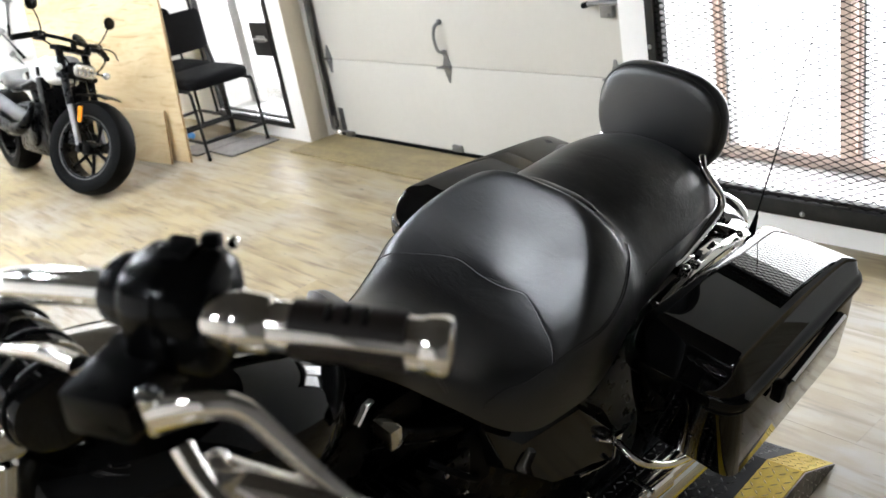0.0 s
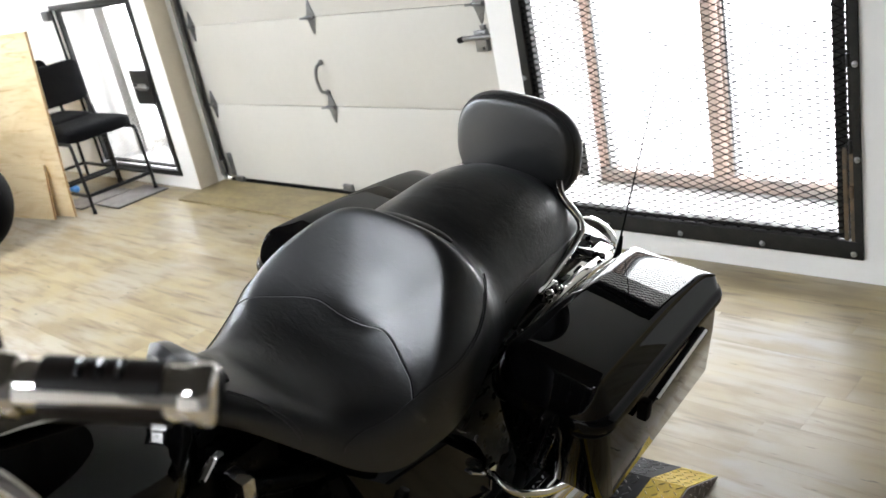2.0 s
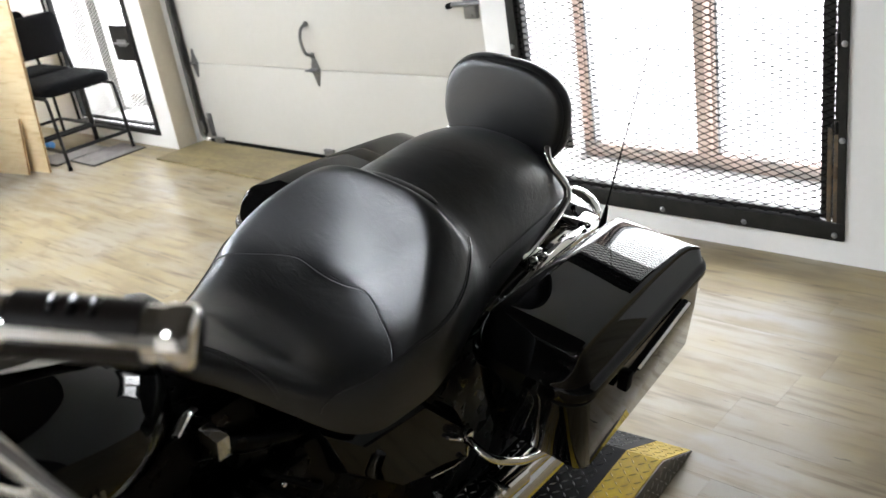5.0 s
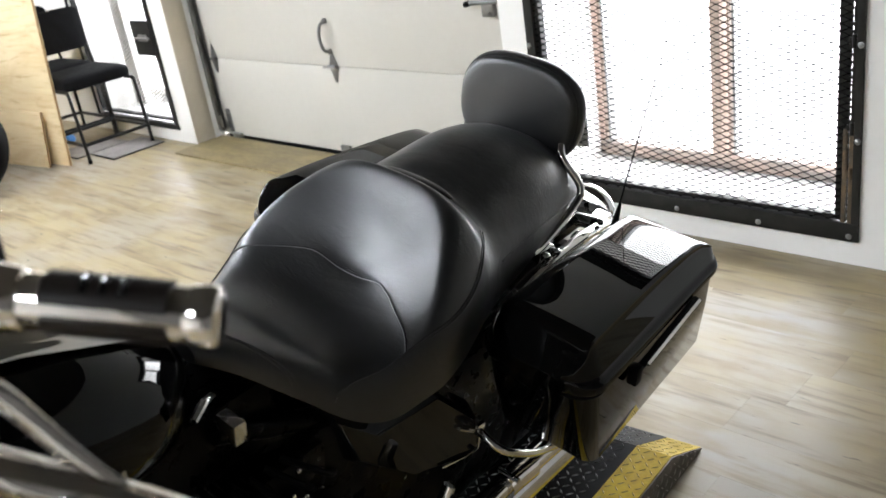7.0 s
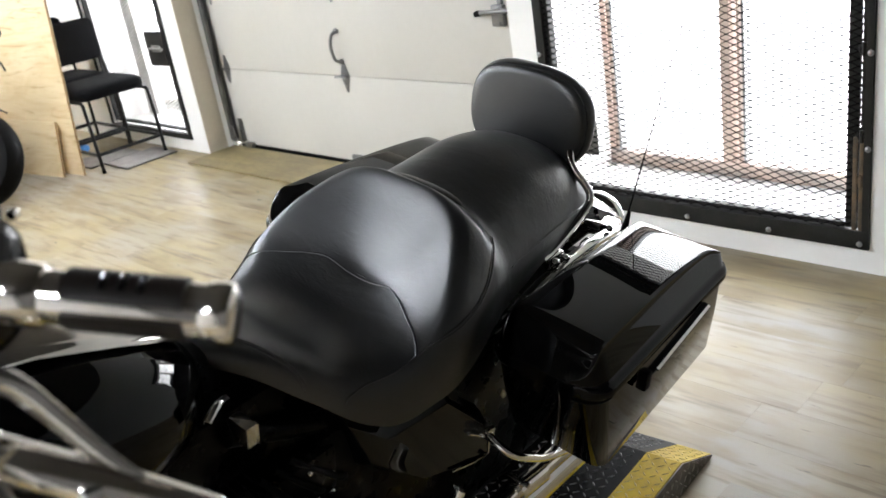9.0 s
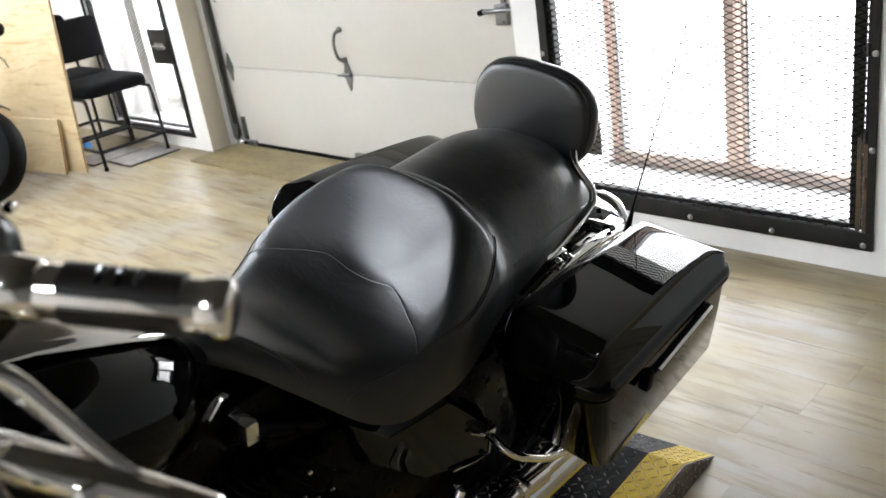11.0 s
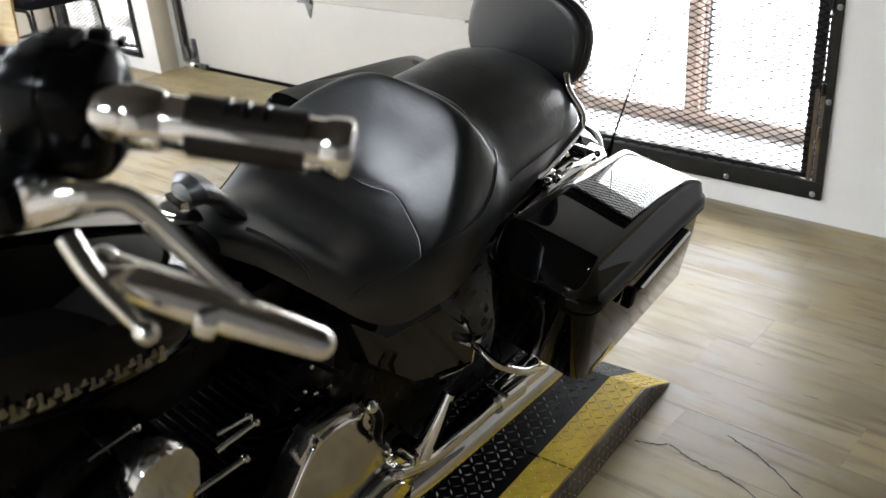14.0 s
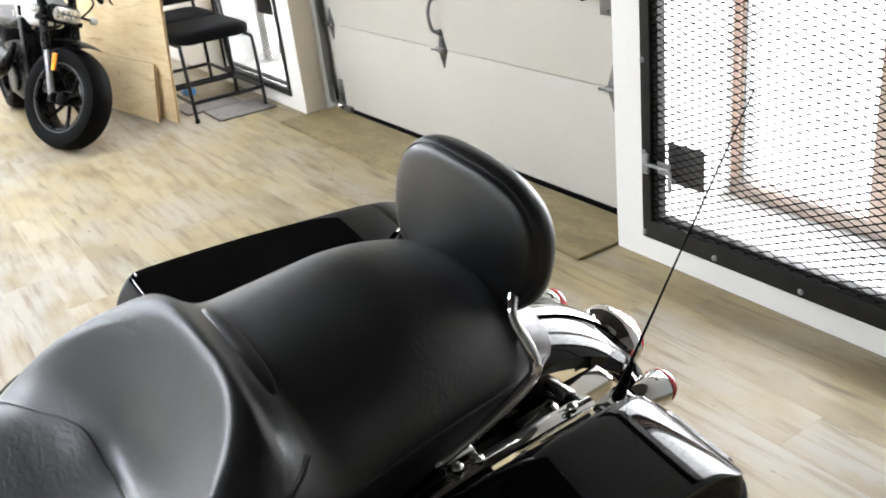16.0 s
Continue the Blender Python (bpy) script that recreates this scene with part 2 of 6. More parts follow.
def plank_material():
    m = material("grey_brown_vinyl_plank", (0.34, 0.275, 0.165), 0.31, spec=0.20, rough_var=0.06)
    nt = m.node_tree
    b = nt.nodes["Principled BSDF"]
    lk = nt.links.new
    tc, oi = nt.nodes.new("ShaderNodeTexCoord"), nt.nodes.new("ShaderNodeObjectInfo")
    sh = nt.nodes.new("ShaderNodeVectorMath")
    sh.operation = "MULTIPLY_ADD"
    sh.inputs[1].default_value = (1, 1, 1)
    off = nt.nodes.new("ShaderNodeVectorMath")
    off.operation = "SCALE"
    off.inputs[0].default_value = (37.0, 19.0, 0.0)
    lk(oi.outputs["Random"], off.inputs["Scale"])
    lk(tc.outputs["Object"], sh.inputs[0]), lk(off.outputs[0], sh.inputs[2])

    def layer(scale, stretch, detail, lo, hi, place=None):
        mp = nt.nodes.new("ShaderNodeMapping")
        mp.inputs["Scale"].default_value = stretch
        n = nt.nodes.new("ShaderNodeTexNoise")
        n.inputs["Scale"].default_value, n.inputs["Detail"].default_value, n.inputs["Distortion"].default_value = scale, detail, 0.0
        r = nt.nodes.new("ShaderNodeMapRange")
        r.inputs[1].default_value, r.inputs[2].default_value = lo, hi
        r.interpolation_type = "SMOOTHSTEP"
        lk(place or sh.outputs[0], mp.inputs[0]), lk(mp.outputs[0], n.inputs[0]), lk(n.outputs[0], r.inputs[0])
        return r.outputs[0]

    def mixed(f, a, b_):
        c = nt.nodes.new("ShaderNodeMix")
        c.data_type = "RGBA"
        lk(f, c.inputs[0])
        for k, v in ((6, a), (7, b_)):
            if isinstance(v, tuple):
                c.inputs[k].default_value = (*v, 1)
            else:
                lk(v, c.inputs[k])
        return c.outputs[2]
    world_place = nt.nodes.new("ShaderNodeNewGeometry").outputs["Position"]
    base = mixed(layer(0.9, (1.0, 1.5, 1), 4, 0.38, 0.62, world_place), (0.362, 0.288, 0.150), (0.350, 0.312, 0.258))
    cloud = mixed(layer(2.2, (1.0, 2.6, 1), 7, 0.44, 0.70), base, (0.262, 0.205, 0.116))
    grain = mixed(layer(4.5, (0.6, 6.0, 1), 8, 0.47, 0.76), cloud, (0.190, 0.148, 0.092))
    blotch = mixed(layer(3.6, (1.0, 1.7, 1), 9, 0.54, 0.72, world_place), grain, (0.275, 0.220, 0.135))
    worn = mixed(layer(2.6, (0.9, 3.0, 1), 7, 0.50, 0.78), blotch, (0.365, 0.322, 0.242))
    pale = mixed(layer(20.0, (0.5, 2.0, 1), 3, 0.66, 0.80), worn, (0.07, 0.06, 0.05))
    gl = nt.nodes.new("ShaderNodeMapRange")
    gl.inputs[3].default_value, gl.inputs[4].default_value = 0.33, 0.48
    lk(layer(3.0, (0.6, 2.0, 1), 3, 0.2, 0.8), gl.inputs[0]), lk(gl.outputs[0], b.inputs["Roughness"])
    hs = nt.nodes.new("ShaderNodeHueSaturation")
    mr = nt.nodes.new("ShaderNodeMapRange")
    mr.inputs[3].default_value, mr.inputs[4].default_value = 0.90, 1.07
    lk(oi.outputs["Random"], mr.inputs[0]), lk(mr.outputs[0], hs.inputs["Value"]), lk(pale, hs.inputs["Color"])
    lk(hs.outputs[0], b.inputs["Base Color"])
    return m


PLANK = plank_material()
CONCRETE = material("bare_subfloor", (0.10, 0.085, 0.06), 0.8, second=(0.07, 0.06, 0.045), scale=4)
TANBOARD = material("worn_brown_board", (0.160, 0.120, 0.050), 0.5, second=(0.285, 0.228, 0.115), scale=4.5, detail_scale=30, stretch=(0.8, 2, 1), mix=1.0, bump=0.1)
CARPET = material("grey_carpet_tile", (0.25, 0.23, 0.22), 0.95, second=(0.16, 0.15, 0.145), scale=20, bump=0.4, bump_scale=500)
BLUE = material("blue_plastic", (0.03, 0.2, 0.55), 0.4)
PLASTIC = material("grey_plastic", (0.06, 0.06, 0.06), 0.5)
GLOWWHITE = material("lamp_diffuser", (0.95, 0.975, 1.0), 0.5, emit=LAMP)
HOSE = material("dark_rubber_strap", (0.03, 0.026, 0.022), 0.6)


# ---- mesh tools ----
def mesh_object(name, bm, mat, parent=None, smooth=True, label="", sharp=35):
    me = bpy.data.meshes.new(name)
    bmesh.ops.recalc_face_normals(bm, faces=bm.faces)
    if smooth:
        lim = radians(sharp)
        for e in bm.edges:
            e.smooth = len(e.link_faces) == 2 and e.calc_face_angle(0) < lim
        for f in bm.faces:
            f.smooth = True
    bm.to_mesh(me)
    bm.free()
    for m in (mat if isinstance(mat, (list, tuple)) else [mat]):
        me.materials.append(m)
    ob = new(name, me)
    if parent:
        ob.parent = parent
    if label:
        ob["label"] = label
    return ob


def part(name, bm, mat, parent, label="", smooth=True):
    return mesh_object(name, bm, mat, parent, smooth, label)


def thing(name, m, label, category, group="", kind=""):
    ob = new(name)
    ob.matrix_basis = m
    return tagged(ob, label, category, group, kind)


def box(x0, x1, y0, y1, z0, z1, bevel=0.0, bm=None, m=None, seg=2):
    out = bm or bmesh.new()
    r = bmesh.ops.create_cube(out, size=1)
    mm = Matrix.LocRotScale(((x0 + x1) / 2, (y0 + y1) / 2, (z0 + z1) / 2), None, (abs(x1 - x0), abs(y1 - y0), abs(z1 - z0)))
    bmesh.ops.transform(out, matrix=mm, verts=r["verts"])
    vs = r["verts"]
    if bevel:
        es = list({e for v in vs for e in v.link_edges})
        rr = bmesh.ops.bevel(out, geom=es, offset=bevel, segments=seg, profile=0.6, affect="EDGES")
        vs = list({v for v in vs if v.is_valid} | set(rr["verts"]))
    if m is not None:
        bmesh.ops.transform(out, matrix=m, verts=vs)
    return out


def cyl(a, b, r0, r1=None, seg=20, bm=None, bevel=0.0):
    out = bm or bmesh.new()
    a, b = Vector(a), Vector(b)
    d = b - a
    r = bmesh.ops.create_cone(out, cap_ends=True, segments=seg, radius1=r0, radius2=r0 if r1 is None else r1, depth=d.length)
    vs = r["verts"]
    if bevel:
        es = [e for e in {e for v in vs for e in v.link_edges} if any(len(f.verts) > 4 for f in e.link_faces)]
        rr = bmesh.ops.bevel(out, geom=es, offset=bevel, segments=2, profile=0.5, affect="EDGES")
        vs = list({v for v in vs if v.is_valid} | set(rr["verts"]))
    q = d.to_track_quat("Z", "Y").to_matrix().to_4x4()
    bmesh.ops.transform(out, matrix=Matrix.Translation((a + b) / 2) @ q, verts=vs)
    return out


def ball(c, r, bm=None, scale=(1, 1, 1), seg=18):
    out = bm or bmesh.new()
    r_ = bmesh.ops.create_uvsphere(out, u_segments=seg, v_segments=max(8, seg // 2), radius=r)
    bmesh.ops.transform(out, matrix=Matrix.LocRotScale(c, None, scale), verts=r_["verts"])
    return out


def spline(points, n=6):
    ps = [Vector(p) for p in points]
    if len(ps) < 3:
        return ps
    ps = [2 * ps[0] - ps[1]] + ps + [2 * ps[-1] - ps[-2]]
    out = []
    for i in range(1, len(ps) - 2):
        p0, p1, p2, p3 = ps[i - 1:i + 3]
        for k in range(n):
            t = k / n
            out.append(0.5 * ((2 * p1) + (p2 - p0) * t + (2 * p0 - 5 * p1 + 4 * p2 - p3) * t * t + (3 * p1 - p0 - 3 * p2 + p3) * t ** 3))
    out.append(ps[-2])
    return out


def tube(points, r, seg=12, bm=None, n=6, smooth=True, flat=1.0, radii=None):
    """A tube along points; flat squashes it; radii gives a radius at each control point."""
    out = bm or bmesh.new()
    ps = spline(points, n) if smooth else [Vector(p) for p in points]
    rings, up = [], None
    for i, p in enumerate(ps):
        d = (ps[min(i + 1, len(ps) - 1)] - ps[max(i - 1, 0)]).normalized()
        if up is None:
            up = Vector((0, 0, 1)) if abs(d.z) < 0.9 else Vector((1, 0, 0))
        side = d.cross(up).normalized()
        up = side.cross(d).normalized()
        if radii:
            f = i / max(1, len(ps) - 1) * (len(radii) - 1)
            k = min(int(f), len(radii) - 2)
            rad = radii[k] + (radii[k + 1] - radii[k]) * (f - k)
        else:
            rad = r
        rings.append([out.verts.new(p + side * rad * math.cos(a) + up * rad * flat * math.sin(a)) for a in (2 * math.pi * j / seg for j in range(seg))])
    for a, b in zip(rings, rings[1:]):
        for j in range(seg):
            out.faces.new((a[j], a[(j + 1) % seg], b[(j + 1) % seg], b[j]))
    out.faces.new(rings[0][::-1]), out.faces.new(rings[-1])
    return out


def loft(rings, caps=True, closed=True, bm=None):
    out = bm or bmesh.new()
    vs = [[out.verts.new(p) for p in r] for r in rings]
    for a, b in zip(vs, vs[1:]):
        n = len(a)
        for j in range(n if closed else n - 1):
            out.faces.new((a[j], a[(j + 1) % n], b[(j + 1) % n], b[j]))
    if caps:
        out.faces.new(vs[0][::-1]), out.faces.new(vs[-1])
    return out


def rrect(x0, x1, y0, y1, r, n=5):
    """Points of a rounded rectangle, anticlockwise."""
    out = []
    for cx, cy, a in ((x1 - r, y1 - r, 0), (x0 + r, y1 - r, 90), (x0 + r, y0 + r, 180), (x1 - r, y0 + r, 270)):
        for k in range(n + 1):
            t = radians(a + 90 * k / n)
            out.append((cx + r * math.cos(t), cy + r * math.sin(t)))
    return out


def slab(outline, z0, z1, bevel=0.0, bm=None, m=None):
    """A flat outline in x, y made solid from z0 to z1."""
    out = bm or bmesh.new()
    lo = [out.verts.new((x, y, z0)) for x, y in outline]
    hi = [out.verts.new((x, y, z1)) for x, y in outline]
    n = len(lo)
    fs = [out.faces.new(lo[::-1]), out.faces.new(hi)] + [out.faces.new((lo[i], lo[(i + 1) % n], hi[(i + 1) % n], hi[i])) for i in range(n)]
    vs = lo + hi
    if bevel:
        es = list({e for f in fs[:2] for e in f.edges})
        rr = bmesh.ops.bevel(out, geom=es, offset=bevel, segments=2, profile=0.6, affect="EDGES")
        vs = list({v for v in vs if v.is_valid} | set(rr["verts"]))
    if m is not None:
        bmesh.ops.transform(out, matrix=m, verts=vs)
    return out


def lathe(profile, seg=40, axis="Y", bm=None, m=None):
    """profile: (radius, along) pairs turned about an axis; closed when the ends meet the start."""
    out = bm or bmesh.new()
    rings = []
    for k in range(seg):
        a = 2 * math.pi * k / seg
        rings.append([out.verts.new((r * math.cos(a), h, r * math.sin(a)) if axis == "Y" else (r * math.cos(a), r * math.sin(a), h)) for r, h in profile])
    n = len(profile)
    for k in range(seg):
        p, q = rings[k], rings[(k + 1) % seg]
        for j in range(n):
            out.faces.new((p[j], p[(j + 1) % n], q[(j + 1) % n], q[j]))
    if m is not None:
        bmesh.ops.transform(out, matrix=m, verts=[v for r in rings for v in r])
    return out


def lerp_table(table, s):
    """Smooth interpolation of rows (s, a, b, ...) sorted by falling s."""
    if s >= table[0][0]:
        return table[0][1:]
    for p, q in zip(table, table[1:]):
        if s >= q[0]:
            t = (p[0] - s) / (p[0] - q[0])
            return tuple(a + (b - a) * t for a, b in zip(p[1:], q[1:]))
    return table[-1][1:]


# ---- setting ----
WY, DY = 3.35, 3.55          # room face of the window wall, face of the garage door
X0, X1, YB, CZ = -7.6, 3.2, -3.4, 2.9
DL, DR = -4.11, -1.345       # garage opening
DH = 2.14
WX0, WX1, WZ0, WZ1 = -1.20, 0.181, 0.092, 1.95    # barred window beside the door
LX0, LX1, LZ0, LZ1 = -5.43, -4.285, 0.085, 1.30  # small barred window


def wall_piece(x0, x1, z0, z1):
    box(x0, x1, WY, WY + 0.42, z0, z1, bm=wall_bm)


wall_bm = bmesh.new()
wall_piece(X0, LX0 + 0.03, 0, CZ)
wall_piece(LX0 + 0.03, LX1 - 0.03, 0, LZ0 + 0.03)
wall_piece(LX0 + 0.03, LX1 - 0.03, LZ1 - 0.03, CZ)
wall_piece(LX1 - 0.03, DL, 0, CZ)
wall_piece(DL, DR, DH, CZ)
wall_piece(DR, WX0 + 0.03, 0, CZ)
wall_piece(WX0 + 0.03, WX1 - 0.03, 0, WZ0 + 0.03)
wall_piece(WX0 + 0.03, WX1 - 0.03, WZ1 - 0.03, CZ)
wall_piece(WX1 - 0.03, X1, 0, CZ)
wall_front = tagged(mesh_object("wall_north", wall_bm, WALL, smooth=False), "white painted wall with three openings", "wall", kind="structure")
tagged(mesh_object("wall_south", box(X0, X1, YB - 0.2, YB, 0, CZ), WALL, smooth=False), "plain white painted wall", "wall", kind="structure")
tagged(mesh_object("wall_west", box(X0 - 0.2, X0, YB, WY, 0, CZ), WALL, smooth=False), "plain white painted wall", "wall", kind="structure")
# east wall is out of view; its dark tone keeps black parts black
tagged(mesh_object("wall_east", box(X1, X1 + 0.2, YB, WY, 0, CZ), DARKWALL, smooth=False), "plain unseen wall, dark grey to keep reflections dark", "wall", kind="structure")
tagged(mesh_object("ceiling", box(X0, X1, YB, WY, CZ, CZ + 0.2), CEIL, smooth=False), "dull grey painted ceiling", "ceiling", kind="structure")
floor = tagged(mesh_object("floor", box(X0, X1, YB, WY + 0.42, -0.2, -0.004), CONCRETE, smooth=False), "floor laid with grey-brown wood-look planks", "floor", kind="structure")
tagged(mesh_object("ground", box(-40, 40, WY + 0.42, 60, -0.25, -0.05), STONE, smooth=False), "pale bright ground outside the windows", "ground", kind="structure")
bd = bmesh.new()
bd.faces.new([bd.verts.new(p) for p in ((-14, 8.0, -0.5), (9, 8.0, -0.5), (9, 8.0, 7), (-14, 8.0, 7))])
tagged(mesh_object("backdrop", bd, DAYLIGHT, smooth=False), "blank bright daylight seen through the windows", "backdrop", kind="structure")


# garage door: sections with hinges, track and seal
def garage_door():
    door = thing("door_1", pose(0, DY, 0), "cream sectional garage door, closed, with galvanised hinges", "garage door", kind="structure")
    lines = (0.025, 0.535, 1.04, 1.58, 2.13)
    for z0, z1 in zip(lines, lines[1:]):
        part("panel", box(DL + 0.004, DR + 0.16, 0, 0.045, z0 + 0.0015, z1 - 0.0015, 0.003), DOORM, door)
    part("seal", box(DL + 0.09, DR + 0.16, -0.004, 0.04, 0.0, 0.024, 0.006), RUBBER, door, "black rubber bottom seal")
    tr_ = part("track", box(DL + 0.058, DL + 0.062, -0.055, -0.008, 0.06, 2.2, 0.001), HARDWARE, door, "dull steel track channel")
    part("track_lip", box(DL + 0.062, DL + 0.086, -0.055, -0.051, 0.06, 2.2, 0.001), HARDWARE, tr_)
    part("track_lip", box(DL + 0.062, DL + 0.086, -0.012, -0.008, 0.06, 2.2, 0.001), HARDWARE, tr_)
    part("reveal_lining", box(DL + 0.0005, DL + 0.0045, WY - DY + 0.001, -0.057, 0.0, 2.14, 0.001), CREAM, door, "beige painted lining of the opening")
    part("side_seal", box(DL + 0.004, DL + 0.05, -0.010, -0.0005, 0.0, 2.14, 0.003), DOORM, door, "cream strip beside the track")

    def hinge(x, z):
        h = part("hinge", slab([(0.006, 0.092), (0.026, 0.032), (0.040, 0), (0.026, -0.032), (0.006, -0.092), (-0.006, -0.092), (-0.026, -0.032), (-0.040, 0), (-0.026, 0.032), (-0.006, 0.092)], 0, 0.004, 0.001, m=pose(x, -0.0005, z, 90)), HARDWARE, door)
        part("knuckle", cyl((x - 0.034, -0.014, z), (x + 0.034, -0.014, z), 0.011, seg=12, bevel=0.002), HARDWARE, h)
        part("roller_stem", cyl((x - 0.06, -0.03, z), (x, -0.012, z), 0.006, seg=10), HARDWARE, h)
        for dz in (0.05, -0.05):
            part("bolt", ball((x, -0.006, z + dz), 0.006, scale=(1, 0.6, 1), seg=10), HARDWARE, h)
    for z in (0.535, 1.04, 1.58):
        for x in (DL + 0.135, -2.77, DR - 0.21):
            hinge(x, z)
    hd = part("handle", tube([(-2.773, -0.012, 0.79), (-2.776, -0.045, 0.770), (-2.784, -0.056, 0.71), (-2.778, -0.046, 0.640), (-2.770, -0.012, 0.62)], 0.009, n=5), HARDWARE, door, "bent steel pull handle")
    for z in (0.79, 0.62):
        part("boss", cyl((-2.773, -0.018, z), (-2.773, 0.0, z), 0.016, seg=12, bevel=0.004), HARDWARE, hd)
    br = part("corner_bracket", box(DL + 0.115, DL + 0.165, -0.006, 0.0, 0.04, 0.2, 0.002), HARDWARE, door)
    part("roller_plate", box(DL + 0.06, DL + 0.12, -0.05, -0.044, 0.05, 0.16, 0.003), HARDWARE, br)
    for z in (0.07, 0.12, 0.17):
        part("bolt", ball((DL + 0.14, -0.009, z), 0.008, seg=10), HARDWARE, br)
    part("foot_plate", box(DL + 0.17, DL + 0.26, -0.03, -0.001, 0.012, 0.045, 0.005), HARDWARE, door)
    lk = part("floor_lock", box(-2.83, -2.75, -0.022, -0.001, 0.03, 0.07, 0.004), HARDWARE, door)
    for x in (-2.815, -2.79, -2.765):
        part("bolt", ball((x, -0.024, 0.05), 0.007, seg=8), HARDWARE, lk)
    lz, lx = 0.885, DR - 0.22
    sl = part("slide_lock", box(lx - 0.03, lx + 0.04, -0.03, -0.0005, lz - 0.062, lz + 0.036, 0.006), HARDWARE, door, "galvanised slide bolt")
    part("lock_bar", cyl((lx - 0.09, -0.037, lz + 0.004), (lx + 0.10, -0.037, lz + 0.012), 0.012, seg=12, bevel=0.003), HARDWARE, sl)
    part("lock_tip", cyl((lx - 0.122, -0.037, lz - 0.004), (lx - 0.088, -0.037, lz + 0.004), 0.014, seg=12, bevel=0.004), RUBBER, sl)
    part("lock_tab", box(lx + 0.005, lx + 0.030, -0.020, -0.001, lz + 0.037, lz + 0.060, 0.003), HARDWARE, sl)
    for z in (lz - 0.045, lz + 0.022):
        part("bolt", ball((lx + 0.02, -0.032, z), 0.008, seg=8), HARDWARE, sl)
    part("end_bracket", box(DR - 0.145, DR - 0.105, -0.03, -0.001, 0.97, 1.11, 0.003), HARDWARE, door)


garage_door()


# barred windows: bolted steel frame, gate frame, expanded metal
def expanded_metal(x0, x1, z0, z1, y, lw=0.0582, sw=0.0250, t=0.0014):
    verts, faces = [], []

    def strand(a, b):
        d = Vector((b[0] - a[0], 0, b[1] - a[1]))
        nrm = Vector((-d.z, 0, d.x)).normalized() * t
        yy = Vector((0, 0.003, 0))
        k = len(verts)
        for p in (a, b):
            c = Vector((p[0], y, p[1]))
            verts.extend([c + nrm + yy, c + nrm - yy * 0.2, c - nrm - yy, c - nrm + yy * 0.2])
        faces.extend([(k + i, k + (i + 1) % 4, k + 4 + (i + 1) % 4, k + 4 + i) for i in range(4)])

    def bond(x, z):
        k = len(verts)
        for dy in (-0.002, 0.002):
            verts.extend([Vector((x + dx, y + dy, z + dz)) for dx, dz in ((-0.0070, 0), (-0.0035, -t * 1.6), (0.0035, -t * 1.6), (0.0070, 0), (0.0035, t * 1.6), (-0.0035, t * 1.6))])
        faces.extend([(k + 5, k + 4, k + 3, k + 2, k + 1, k), (k + 6, k + 7, k + 8, k + 9, k + 10, k + 11)])
        faces.extend([(k + i, k + (i + 1) % 6, k + 6 + (i + 1) % 6, k + 6 + i) for i in range(6)])
    rows = int((z1 - z0) / sw)
    cols = int((x1 - x0) / lw) + 1
    for r in range(rows):
        za = z0 + r * sw
        for c in range(cols):
            xa = x0 + c * lw
            for bx, bz in ((xa, za), (xa + lw / 2, za + sw / 2)):
                if x0 <= bx <= x1:
                    bond(bx, bz)
            for sx in (1, -1):
                a, m_, b = (xa, za), (xa + sx * lw / 2, za + sw / 2), (xa, za + sw)
                for p, q in ((a, m_), (m_, b)):
                    if x0 <= max(p[0], q[0]) <= x1 and x0 <= min(p[0], q[0]):
                        strand(p, q)
    me = bpy.data.meshes.new("expanded_metal")
    me.from_pydata(verts, [], faces)
    me.materials.append(MESHBLACK)
    ob = new("expanded_metal", me)
    ob["kind"] = "stuff"
    return ob


